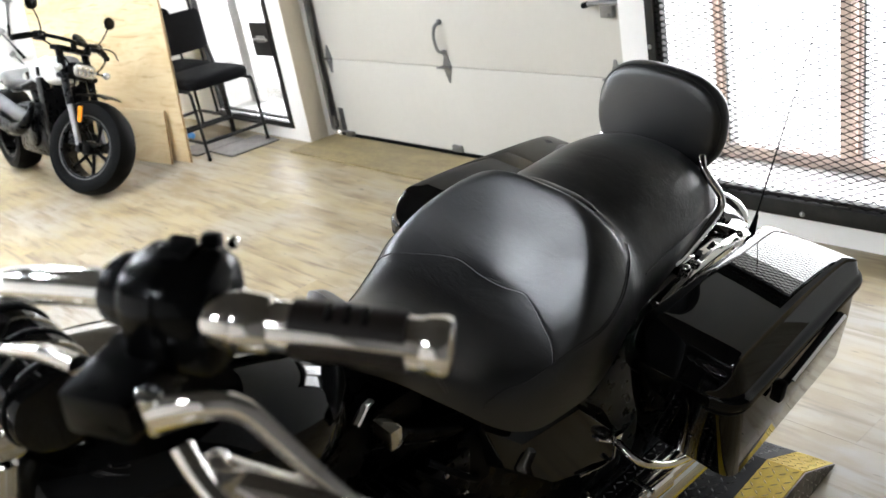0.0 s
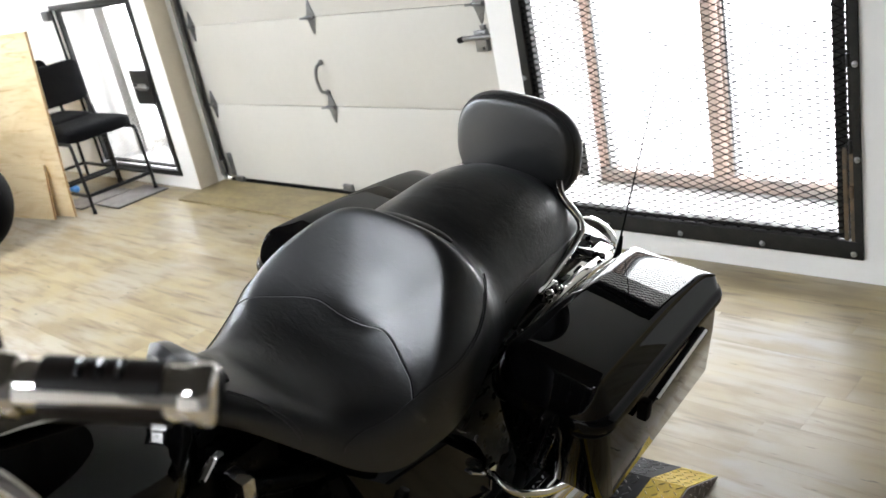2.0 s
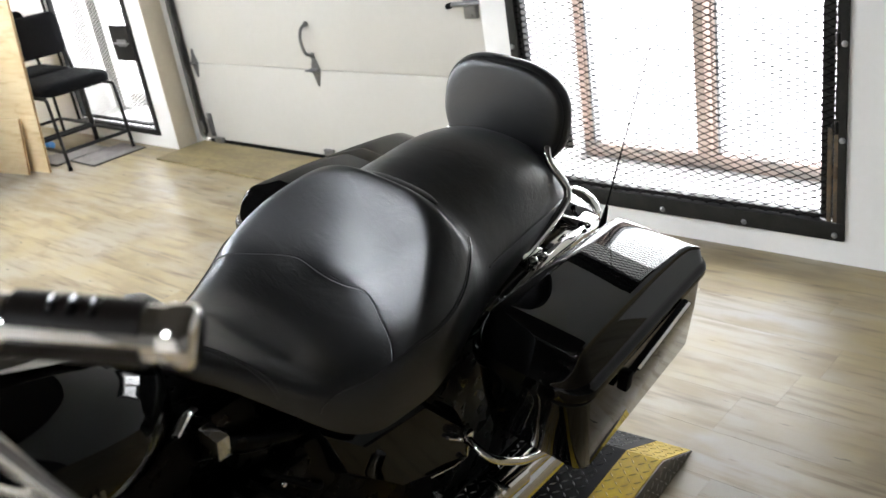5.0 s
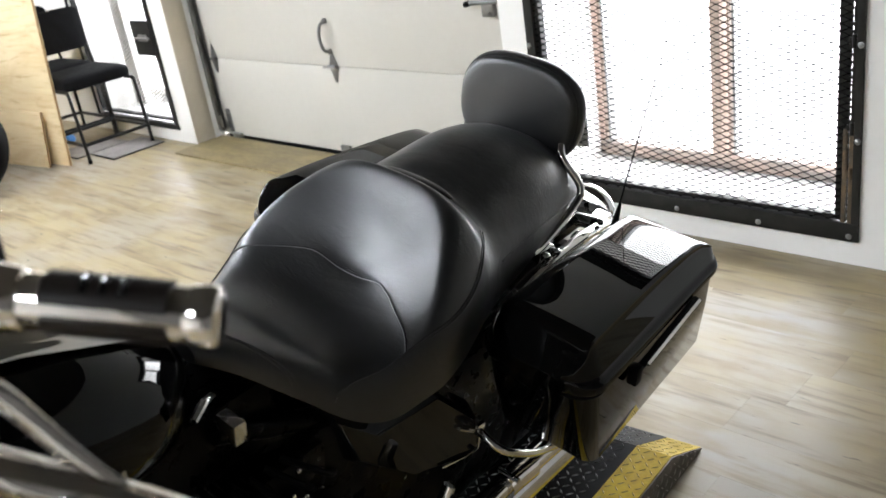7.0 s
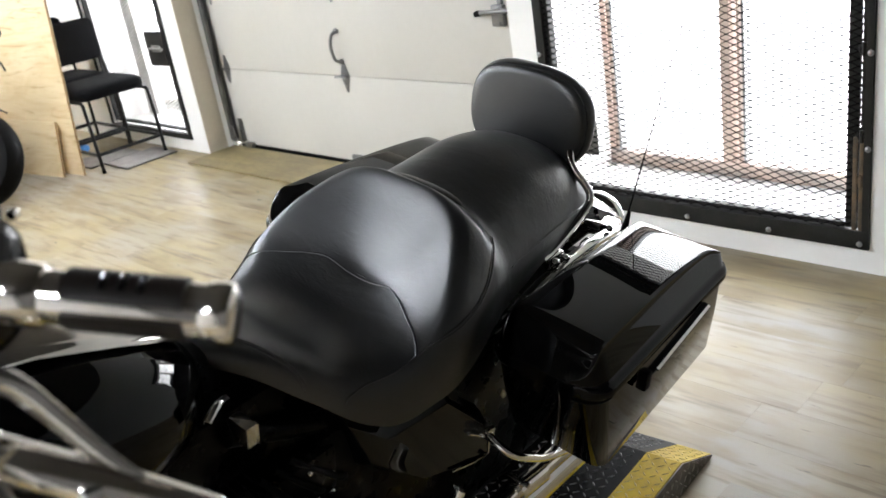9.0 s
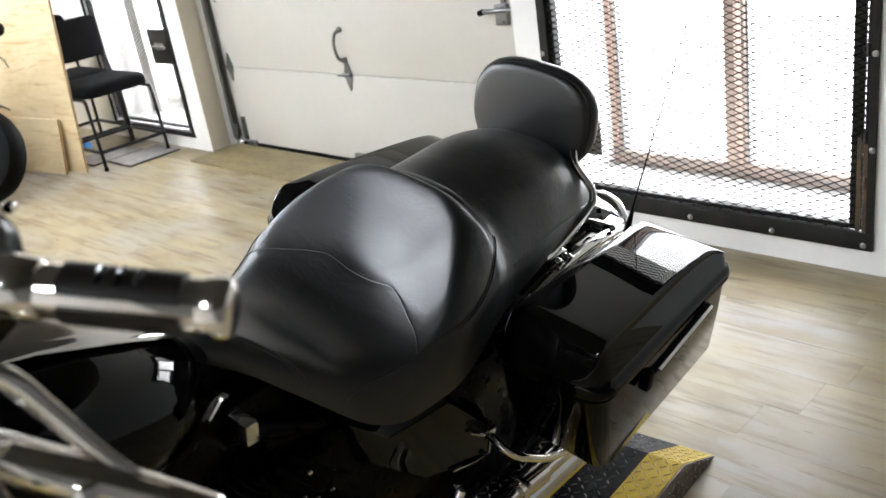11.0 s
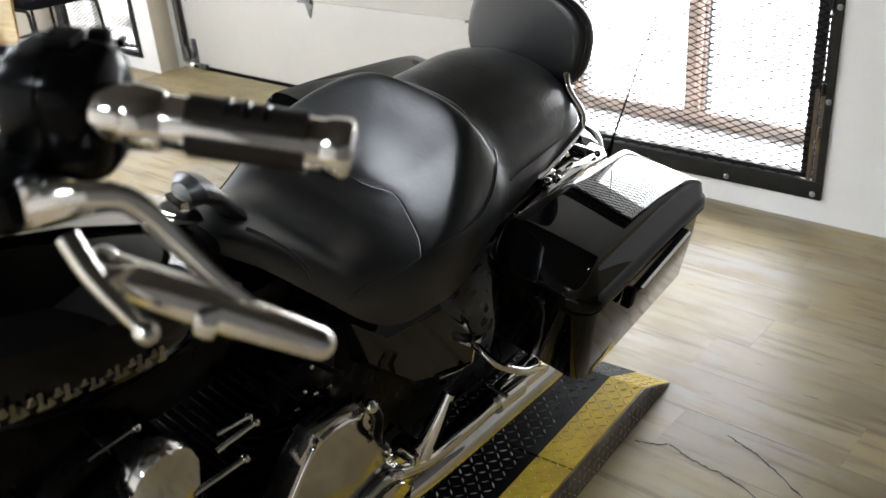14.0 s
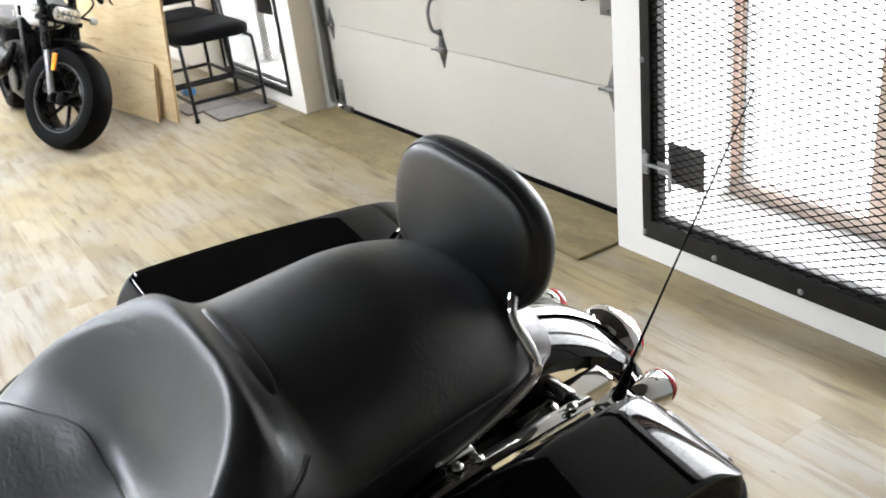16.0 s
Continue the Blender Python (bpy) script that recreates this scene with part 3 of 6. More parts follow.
def barred_window(name, x0, x1, z0, z1, label, w, latches, rust=True, mesh=(0.0582, 0.0250, 0.00157), bolts_x=(), bolts_z=(), stile=0.045, slot=0.014):
    win = thing(name, pose(0, WY, 0), label, "window", kind="structure")
    y0, y1, sr, sl, zs = -0.012, 0.03, 0.0395 if rust else w, 0.042 if rust else w * 0.75, 0.004 if rust else 0.02
    left, deep = (0.022, 0.018) if rust else (stile, stile - 0.004)
    fr = part("window_frame", box(x0, x1, y0, y1, z0, z0 + w, 0.002), BLACKSTEEL, win, "black bolted steel frame")
    part("top_rail", box(x0, x1, y0, y1, z1 - w, z1, 0.002), BLACKSTEEL, fr)
    part("side_rail", box(x0, x0 + sl, y0, y1, z0 + w, z1 - w, 0.002), BLACKSTEEL, fr)
    part("side_rail", box(x1 - sr + (0.0135 if rust else 0), x1, y0, -0.001, z0 + w, z1 - w, 0.002), BLACKSTEEL, fr)
    g, ge = sl + 0.002 + (0 if rust else slot), x1 - sr - slot
    gate = part("gate", box(x0 + g, x0 + g + left, 0.004, 0.04, z0 + w + zs, z1 - w - 0.004, 0.003), BLACKSTEEL, win, "black steel gate frame")
    part("hinge_stile", box(ge - stile, ge, 0.004, 0.014, z0 + w + zs, z1 - w - 0.004, 0.003), BLACKSTEEL, gate)
    if rust:
        part("hinge_leaf", box(ge + slot, ge + slot + 0.0125, -0.006, 0.006, 0.5005, z1 - w - 0.004, 0.002), BLACKSTEEL, fr)
        for x in (ge - 0.016, ge + slot - 0.001):
            part("rusted_bar", box(x, x + 0.014, -0.009, 0.0025, z0 + w + 0.002, 0.50, 0.002), RUSTY, gate, "rusted steel hinge bar")
        for zz in (0.345, 0.505, 0.80, 1.12):
            hp = part("hinge", cyl((ge + slot + 0.006, -0.010, zz - 0.022), (ge + slot + 0.006, -0.010, zz + 0.022), 0.007, seg=12, bevel=0.002), RUSTY if zz < 0.4 else BLACKSTEEL, gate)
            part("weld", ball((ge - 0.002, -0.004, zz), 0.008, scale=(0.8, 0.5, 1.6), seg=10), RUSTY if zz < 0.4 else BLACKSTEEL, hp)
        k = 0
        while z0 + w + 0.02 + k * mesh[1] < z1 - w - 0.02:
            zz = z0 + w + 0.006 + (k + 0.5) * mesh[1]
            part("hinge_link", box(ge - 0.004, ge + slot + 0.004, -0.001, 0.0035, zz - 0.0045, zz + 0.0045, 0.001), BLACKSTEEL, gate)
            k += 1
    part("gate_rail", box(x0 + g + left + 0.002, ge - stile - 0.002, 0.004, 0.04, z0 + w + zs, z0 + w + zs + deep, 0.003), BLACKSTEEL, gate)
    part("gate_rail", box(x0 + g + left + 0.002, ge - stile - 0.002, 0.004, 0.04, z1 - w - stile, z1 - w - 0.004, 0.003), BLACKSTEEL, gate)
    em = expanded_metal(x0 + g + 0.004, ge - 0.004 if rust else x1 - sr + 0.004, z0 + w + 0.006, z1 - w - 0.006, 0.001, *mesh)
    em.parent = gate
    for x in bolts_x:
        part("bolt", ball((x, y0 - 0.002, z0 + (0.021 if rust else w * 0.42)), 0.011, scale=(1, 0.55, 1), seg=12), ZINC, fr, "round galvanised bolt head")
    for x, zz in bolts_z:
        for z in zz:
            part("bolt", ball((x, y0 - 0.002, z), 0.011, scale=(1, 0.55, 1), seg=12), ZINC, fr)
    for lx, lz, side in latches:
        lt = part("latch", box(lx, lx + side * 0.165, 0.052, 0.055, lz - 0.075, lz + 0.075, 0.001), HARDWARE, win, "grey steel backing plate with a slide bolt")
        part("latch_plate", box(lx + side * 0.01, lx + side * 0.07, -0.012, -0.008, lz - 0.02, lz + 0.025, 0.002), ZINC, lt)
        part("latch_bolt", tube([(lx - side * 0.05, -0.020, lz + 0.005), (lx + side * 0.065, -0.020, lz + 0.005), (lx + side * 0.075, -0.020, lz - 0.005), (lx + side * 0.078, -0.020, lz - 0.07)], 0.007, smooth=False), ZINC, lt)
        part("keeper", box(lx - side * 0.05, lx - side * 0.025, -0.026, -0.0125, lz - 0.03, lz + 0.045, 0.003), ZINC, lt)
    return win


win1 = barred_window("window_1", WX0, WX1, WZ0, WZ1, "window behind a black steel gate of expanded metal", 0.067, ((-1.135, 0.375, 1), (-1.135, 1.16, 1)), stile=0.0415, slot=0.007,
                     bolts_x=(-1.187, -0.863, -0.522, -0.182, 0.150), bolts_z=((0.170, (0.463, 0.788, 1.11, 1.43)), (-1.187, (0.42, 0.75, 1.1, 1.43))))
win2 = barred_window("window_2", LX0, LX1, LZ0, LZ1, "small window behind a black steel mesh gate", 0.034, (), rust=False, mesh=(0.05, 0.022, 0.0016), stile=0.02, slot=0.022)


lt2 = part("latch", box(-4.53, -4.30, -0.026, -0.0225, 0.595, 0.825, 0.002), BLACKSTEEL, win2, "black lock plate with a steel slide bolt")
part("latch_plate", box(-4.46, -4.35, -0.034, -0.0265, 0.69, 0.735, 0.003), ZINC, lt2)
part("latch_bolt", cyl((-4.48, -0.042, 0.712), (-4.31, -0.042, 0.712), 0.008, seg=12), ZINC, lt2)
part("lamp_socket", box(-5.50, -5.40, -0.05, -0.0125, 1.20, 1.27, 0.01), PLASTIC, win2, "small dark box at the frame's corner")


# timber posts, sill and ledge outside the bars
def opening(win, x0, x1, z0, z1, posts, timber, rail):
    part("window_sill", box(x0 - 0.02, x1 + 0.02, 0.425, 0.80, z0 - 0.12, z0 + 0.02, 0.01), STONE, win, "weathered white ledge")
    part("bottom_rail", box(x0 - 0.02, x1 + 0.02, 0.43, 0.50, z0 + 0.022, z0 + 0.085, 0.004), rail, win, "stained weathered timber rail")
    for x, w in posts:
        p = part("post", box(x - w / 2, x + w / 2, 0.425, 0.505, z0 + 0.087, z1 + 0.05, 0.004), timber, win, "timber post")
        part("jamb_strip", box(x + w / 2 + 0.018, x + w / 2 + 0.026, 0.45, 0.50, z0 + 0.087, z1 + 0.05, 0.002), timber, p)
        part("metal_edge", box(x + w / 2 + 0.044, x + w / 2 + 0.056, 0.44, 0.50, z0 + 0.087, z1 + 0.05, 0.002), ZINC, p, "grey metal edge")


opening(win1, WX0, WX1, WZ0 + 0.008, WZ1, ((-1.205, 0.055), (-0.574, 0.046)), REDWOOD, STAINED)
opening(win2, LX0, LX1, LZ0 + 0.03, LZ1, (), GREYWOOD, GREYWOOD)
part("post", box(-5.345, -5.20, 0.27, 0.34, LZ0 + 0.035, LZ1 - 0.035, 0.006), GREYWOOD, win2, "weathered grey timber post")


# ceiling lamps out of view, placed to light the room and the seat
def ceiling_light(x, y):
    lamp = thing("ceiling_light", pose(x, y, CZ - 0.08), "unseen white square ceiling lamp with a glowing diffuser", "lamp", "ceiling lamps")
    part("housing", box(-0.23, 0.23, -0.23, 0.23, 0.0, 0.078, 0.01), PLASTIC, lamp)
    part("diffuser", box(-0.20, 0.20, -0.20, 0.20, -0.02, -0.001, 0.006), GLOWWHITE, lamp, "glowing white diffuser")


# the -6.9 row and the -2.6 lamp are added for the seat's sheen
for lx, ly in ((-1.5, -0.75), (-2.6, 0.85), (-3.0, -0.75), (-4.5, -0.75), (-4.5, 0.95), (-6.9, -2.3), (-6.9, -0.75), (-6.9, 0.95), (-6.9, 2.4), (0.9, -1.6)):
    ceiling_light(lx, ly)


# ---- touring motorcycle ----
YAW, LEAN_L = 2.94, 13.2
fx = Vector((math.sin(radians(YAW)), -math.cos(radians(YAW)), 0))
lx0 = Vector((math.cos(radians(YAW)), math.sin(radians(YAW)), 0))
ll = lx0 * math.cos(radians(LEAN_L)) - Vector((0, 0, 1)) * math.sin(radians(LEAN_L))
uu = lx0 * math.sin(radians(LEAN_L)) + Vector((0, 0, 1)) * math.cos(radians(LEAN_L))
BIKE = Matrix(((fx.x, ll.x, uu.x, -0.155), (fx.y, ll.y, uu.y, 1.346), (fx.z, ll.z, uu.z, 0.065), (0, 0, 0, 1)))
# in its own frame x runs forward, y to its left, z up
bike = thing("touring_motorcycle", BIKE, "black touring motorcycle with leather seat and saddlebags, leaning", "motorcycle")

# seat: x, shoulder height, dish, half width, foot height, foot half width
SEAT = [
    (0.475, 0.915, 3.0, 0.050, 0.885, 0.045),
    (0.430, 0.920, 3.0, 0.088, 0.865, 0.092),
    (0.370, 0.912, 3.0, 0.135, 0.822, 0.143),
    (0.310, 0.902, 2.8, 0.182, 0.776, 0.188),
    (0.235, 0.908, 2.9, 0.228, 0.740, 0.228),
    (0.150, 0.932, 3.2, 0.248, 0.735, 0.244),
    (0.085, 0.960, 3.2, 0.248, 0.750, 0.242),
    (0.030, 0.981, 3.1, 0.238, 0.765, 0.230),
    (-0.010, 0.998, 2.8, 0.227, 0.775, 0.218),
    (-0.028, 0.996, 2.7, 0.221, 0.778, 0.214),
    (-0.048, 0.979, 2.6, 0.215, 0.781, 0.208),
    (-0.068, 0.967, 2.5, 0.210, 0.783, 0.203),
    (-0.092, 0.968, 2.4, 0.205, 0.785, 0.197),
    (-0.150, 0.979, 2.35, 0.196, 0.790, 0.188),
    (-0.250, 0.994, 2.35, 0.184, 0.790, 0.166),
    (-0.340, 0.980, 2.35, 0.170, 0.790, 0.148),
    (-0.420, 0.940, 2.35, 0.150, 0.790, 0.132),
    (-0.470, 0.898, 2.35, 0.128, 0.790, 0.112),
    (-0.505, 0.850, 2.35, 0.105, 0.790, 0.095),
]


def smooth_table(table, n=6):
    rows = [Vector(r[:3]) for r in table], [Vector(r[3:6]) for r in table]
    a, b = spline(rows[0], n), spline(rows[1], n)
    return [(*p, *q) for p, q in zip(a, b)]


SEAT_FINE = smooth_table(SEAT, 9)


def bowl(s, l):
    """Depth of the rider's bucket below the outer shape: a rolled rim round the back and sides, open in front."""
    if s < 0.15:
        q = ((0.15 - s) / 0.172) ** 1.7
    else:
        q = ((s - 0.15) / 0.29) ** 2.0
    wide = 0.205 + 0.085 * min(1.0, max(0.0, (s - 0.06) / 0.24)) ** 1.5
    f = 1 - q - (abs(l) / wide) ** 2.5
    soft = 0.05 + 0.22 * min(1.0, max(0.0, (s - 0.10) / 0.20))
    deep = 0.098 * (1 - 0.45 * min(1.0, max(0.0, (s - 0.18) / 0.17)))
    f = 0.5 * (f + math.sqrt(f * f + soft * soft)) - 0.25 * soft * soft
    fold = 0.020 * math.exp(-((l / 0.070) ** 2) - ((s - 0.092) / 0.030) ** 2)
    crown = 0.010 * math.exp(-((l / 0.15) ** 2) - ((s - 0.20) / 0.07) ** 2)
    return max(0.0, deep * f) + fold - crown


def seat_top(s, l):
    e, n, w, b, wb = lerp_table(SEAT_FINE, s)
    q = min(0.999, abs(l) / w)
    return b + (e - b) * (1 - q ** n) ** (1 / n) - bowl(s, l)


def seat_ring(row, n=72):
    s, e, ex, w, b, wb = row
    ring = []
    for k in range(n + 1):
        a = math.pi * k / n
        c, sn = math.cos(a), math.sin(a)
        l = w * math.copysign(abs(c) ** (2 / ex), c)
        z = b + (e - b) * abs(sn) ** (2 / ex) - bowl(s, l)
        f = max(0.0, 1 - (z - b) / 0.10)
        ring.append((s, l * (1 + (wb / w - 1) * f * f), z))
    ring.append((s, -wb * 0.5, b - 0.008)), ring.append((s, wb * 0.5, b - 0.008))
    return ring


seat = part("seat", loft([seat_ring(r) for r in SEAT_FINE]), LEATHER, bike, "two-up black leather seat with a dished rider's bucket")
seat.location.y = 0.014


def seat_point(s, a):
    """A point of the seat's skin at station s, a degrees round from its left foot."""
    e, ex, w, b, wb = lerp_table(SEAT_FINE, s)
    c, sn = math.cos(radians(a)), math.sin(radians(a))
    l = w * math.copysign(abs(c) ** (2 / ex), c)
    z = b + (e - b) * abs(sn) ** (2 / ex) - bowl(s, l)
    f = max(0.0, 1 - (z - b) / 0.10)
    return Vector((s, l * (1 + (wb / w - 1) * f * f), z))


def seam(points, r=0.0020, gap=0.0):
    """A raised double row of thread along stations and angles of the seat's skin."""
    pts = [seat_point(q.x, q.y) for q in spline([Vector((s, a, 0)) for s, a in points], 8)]
    out = []
    for i, q in enumerate(pts):
        d = (pts[min(i + 1, len(pts) - 1)] - pts[max(0, i - 1)]).normalized()
        mid = Vector((q.x, q.y * 0.5, 0.84))
        n_ = (q - mid).normalized()
        out.append(q + n_ * 0.0006 + d.cross(n_).normalized() * gap)
    part("seam", tube(out, r, seg=6, smooth=False), LEATHER, seat, "stitched seam")


for sd in (1, -1):
    def flip(path):
        return [(s_, a_ if sd > 0 else 180 - a_) for s_, a_ in path]
    half = flip([(0.108, 90), (0.112, 82), (0.128, 74), (0.158, 60), (0.182, 42), (0.197, 31)])
    skirt = flip([(0.322, 8), (0.312, 16), (0.282, 27), (0.235, 31), (0.197, 31), (0.150, 26), (0.085, 22), (0.025, 24), (-0.030, 34), (-0.062, 44)])
    nose = flip([(0.425, 70), (0.410, 58), (0.392, 42), (0.375, 22), (0.370, 8)])
    for path, r_, gaps in ((half, 0.0016, (0.0035, -0.0035)), (skirt, 0.0015, (0.003, -0.003)), (nose, 0.0015, (0.003, -0.003))):
        for g_ in gaps:
            seam(path, r_, g_)
    seam(flip([(-0.09, 20), (-0.18, 18), (-0.26, 17), (-0.34, 16), (-0.42, 15), (-0.48, 14)]), 0.0016)

# strap pad behind the rider's rest
pad = bmesh.new()


def tp(l):
    return max(0.10, 1 - (l / 0.094) ** 4) ** 0.5


ring = []
for k in range(25):
    l = -0.092 + 0.184 * k / 24
    h = seat_top(-0.062, l)
    ring.append((l, h))
rings = [[(-0.062 + 0.012 * tp(l) * math.cos(a), l, h + 0.002 + 0.006 * tp(l) * math.sin(a)) for a in (2 * math.pi * j / 10 for j in range(10))] for l, h in ring]
part("strap", loft(rings, bm=pad), LEATHER, seat, "grab strap across the seat")

# passenger backrest
BR = pose(-0.420, -0.007, 0.990, 0, -4, 5)
br_out = []
for k in range(64):
    a = 2 * math.pi * k / 64
    c, sn = math.cos(a), math.sin(a)
    y = 0.147 * math.copysign(abs(c) ** 0.74, c) * (1.0 if sn > 0 else 1.0 - 0.12 * sn * sn)
    z = 0.115 * math.copysign(abs(sn) ** 0.80, sn)
    br_out.append((y, z))


def br_ring(x, f, bow=0.0):
    return [(x - bow * (y / 0.147) ** 2, y * f, z * f) for y, z in br_out]


brm = loft([br_ring(x, f, bw) for x, f, bw in (
    (0.0225, 0.20, 0.000), (0.0225, 0.45, 0.001), (0.0220, 0.65, 0.003), (0.0210, 0.80, 0.005), (0.0195, 0.875, 0.007),
    (0.0170, 0.915, 0.008), (0.0135, 0.938, 0.009), (0.0095, 0.948, 0.010), (0.0065, 0.964, 0.010), (0.000, 0.990, 0.010),
    (-0.009, 1.000, 0.010), (-0.018, 0.992, 0.010), (-0.025, 0.965, 0.009), (-0.029, 0.90, 0.008), (-0.030, 0.5, 0.003))])
bmesh.ops.transform(brm, matrix=BR, verts=brm.verts)
backrest = part("backrest", brm, LEATHER, bike, "padded black leather passenger backrest")
for f, x in ((0.953, 0.0085),):
    pts = br_ring(x, f, 0.010)
    pts = [BR @ Vector(p) for p in pts]
    part("piping", tube(pts + pts[:1], 0.0022, seg=6, smooth=False), THREAD, backrest)
for side in (1, -1):
    y = side * 0.155
    rail = part("grab_rail", tube([(-0.425, side * 0.105, 0.955), (-0.405, side * 0.124, 0.926), (-0.412, side * 0.158, 0.888), (-0.414, side * 0.170, 0.868), (-0.402, side * 0.174, 0.847), (-0.344, side * 0.177, 0.820), (-0.265, side * 0.181, 0.797), (-0.235, side * 0.182, 0.794)], 0.0085, n=6), CHROME, bike, "bent chrome backrest bar")
    part("rail_foot", box(-0.30, -0.25, side * 0.180 - 0.012, side * 0.180 + 0.012, 0.765, 0.795, 0.006), CHROME, rail)
    part("bolt", ball((-0.266, side * 0.194, 0.78), 0.010, seg=10), CHROME, rail)

# saddlebags
def lid_profile():
    """Stations along the lid with its height over the rim."""
    pts = [(-0.024, 0.011), (-0.028, 0.017), (-0.040, 0.036), (-0.054, 0.058), (-0.064, 0.074), (-0.071, 0.081), (-0.081, 0.0855), (-0.105, 0.0875), (-0.20, 0.0895),
           (-0.30, 0.0885), (-0.40, 0.085), (-0.48, 0.0795), (-0.525, 0.074), (-0.555, 0.066), (-0.585, 0.051), (-0.612, 0.032), (-0.629, 0.017), (-0.638, 0.011)]
    return [(q.x, q.y) for q in spline([Vector((a, b, 0)) for a, b in pts], 4)]


def saddlebag(side):
    def taper(s):
        return 0.055 * max(0.0, -0.05 - s)

    def outline(s0, s1, l0, l1, r, n=6):
        return [(x, y - (taper(x) if y > 0.3 else -0.3 * taper(x))) for x, y in rrect(s0, s1, l0, l1, r, n)]

    def mirror(rings):
        return [[(s, side * l, h) for s, l, h in r] for r in rings]

    def rim(s):
        return 0.711 + 0.022 * (s + 0.05)
    s0, s1, li, lo = -0.632, -0.03, 0.205, 0.451
    body = []
    for h, a0, a1, l0, l1, r in ((0.462, 0.06, 0.14, 0.24, 0.385, 0.03), (0.468, 0.03, 0.10, 0.225, 0.422, 0.03), (0.477, 0.012, 0.084, 0.218, 0.438, 0.03), (0.490, 0.006, 0.072, 0.215, 0.444, 0.03), (0.60, 0.004, 0.035, 0.21, 0.446, 0.035), (0.698, 0.004, 0.008, 0.205, 0.445, 0.045)):
        body.append([(x, y, h) for x, y in outline(s0 + a0, s1 - a1, l0, l1, r)])
    bag = part("saddlebag", loft(mirror(body)), GLOSS, bike, "gloss black hard saddlebag")
    lid = []
    for s_, h in lid_profile():
        d = min(s1 - s_, s_ - s0)
        rc = 0.055
        cut = rc - math.sqrt(max(0.0, rc * rc - max(0.0, rc - d) ** 2))
        yo, yi, z = lo + 0.006 - cut - taper(s_), li - 0.006 + cut * 0.8 - 0.2 * taper(s_), rim(s_)
        hh = max(0.0, h - 0.012)
        k = min(1.0, hh / 0.075)
        ym = 0.5 * (yo + yi)
        side_in, side_out = 0.034 * k, 0.030 * k
        drop = 0.02 * k
        ring = [(yi + 0.004, -0.014), (yi, -0.009), (yi, 0.004), (yi + 0.004, 0.010), (yi + 0.008, 0.012)]
        ring += [(yi + 0.008 + side_in * t, 0.012 + hh * v) for t, v in ((0.25, 0.42), (0.5, 0.76), (0.72, 0.92), (1.0, 0.985))]
        top_in, top_out = yi + 0.008 + side_in, yo - 0.010 - side_out
        for j in range(1, 11):
            t = 0.97 * j / 10
            ring.append((top_in + (top_out - top_in) * t, 0.012 + hh * (0.985 - drop * t + 0.05 * k * t * (1 - t))))
        edge = 0.985 - drop
        ring += [(top_out + 0.001 * k, 0.012 + hh * (edge - 0.012 * k)), (top_out + 0.004 * k, 0.012 + hh * (edge - 0.055 * k))]
        ring += [(top_out + side_out * t, 0.012 + hh * (edge - 0.01 * k) * (1 - t)) for t in (0.15, 0.25, 0.55, 0.85, 0.94)]
        ring += [(yo - 0.008, 0.012), (yo - 0.004, 0.010), (yo, 0.004), (yo, -0.009), (yo - 0.004, -0.014)]
        lid.append([(s_, y, z + dz) for y, dz in ring])
    part("lid", loft(mirror(lid)), GLOSS, bag, "gloss black saddlebag lid")
    part("rim_seal", tube([(x, side * y, rim(x) - 0.018) for x, y in outline(s0 + 0.002, s1 - 0.002, li, lo - 0.004, 0.05)], 0.005, seg=8, smooth=False), RUBBER, bag, "black rubber seal")
    la = part("latch", tube([(-0.20, side * 0.451, 0.668), (-0.225, side * 0.454, 0.674), (-0.46, side * 0.441, 0.692)], 0.008, smooth=False, flat=1.0), RUBBER, bag, "black hinge latch bar")
    part("latch_bar", tube([(-0.225, side * 0.462, 0.676), (-0.46, side * 0.449, 0.694)], 0.0045, smooth=False, flat=0.6), CHROME, la)
    part("latch_hook", box(-0.212, -0.19, side * 0.440, side * 0.462, 0.640, 0.682, 0.005), RUBBER, la)
    part("reflector", box(-0.35, -0.24, side * 0.424, side * 0.4305, 0.618, 0.638, 0.003), REDLENS, bag, "red strip reflector")
    return bag


for sd, up in ((1, 0.0), (-1, 0.012)):
    saddlebag(sd).location.z = up

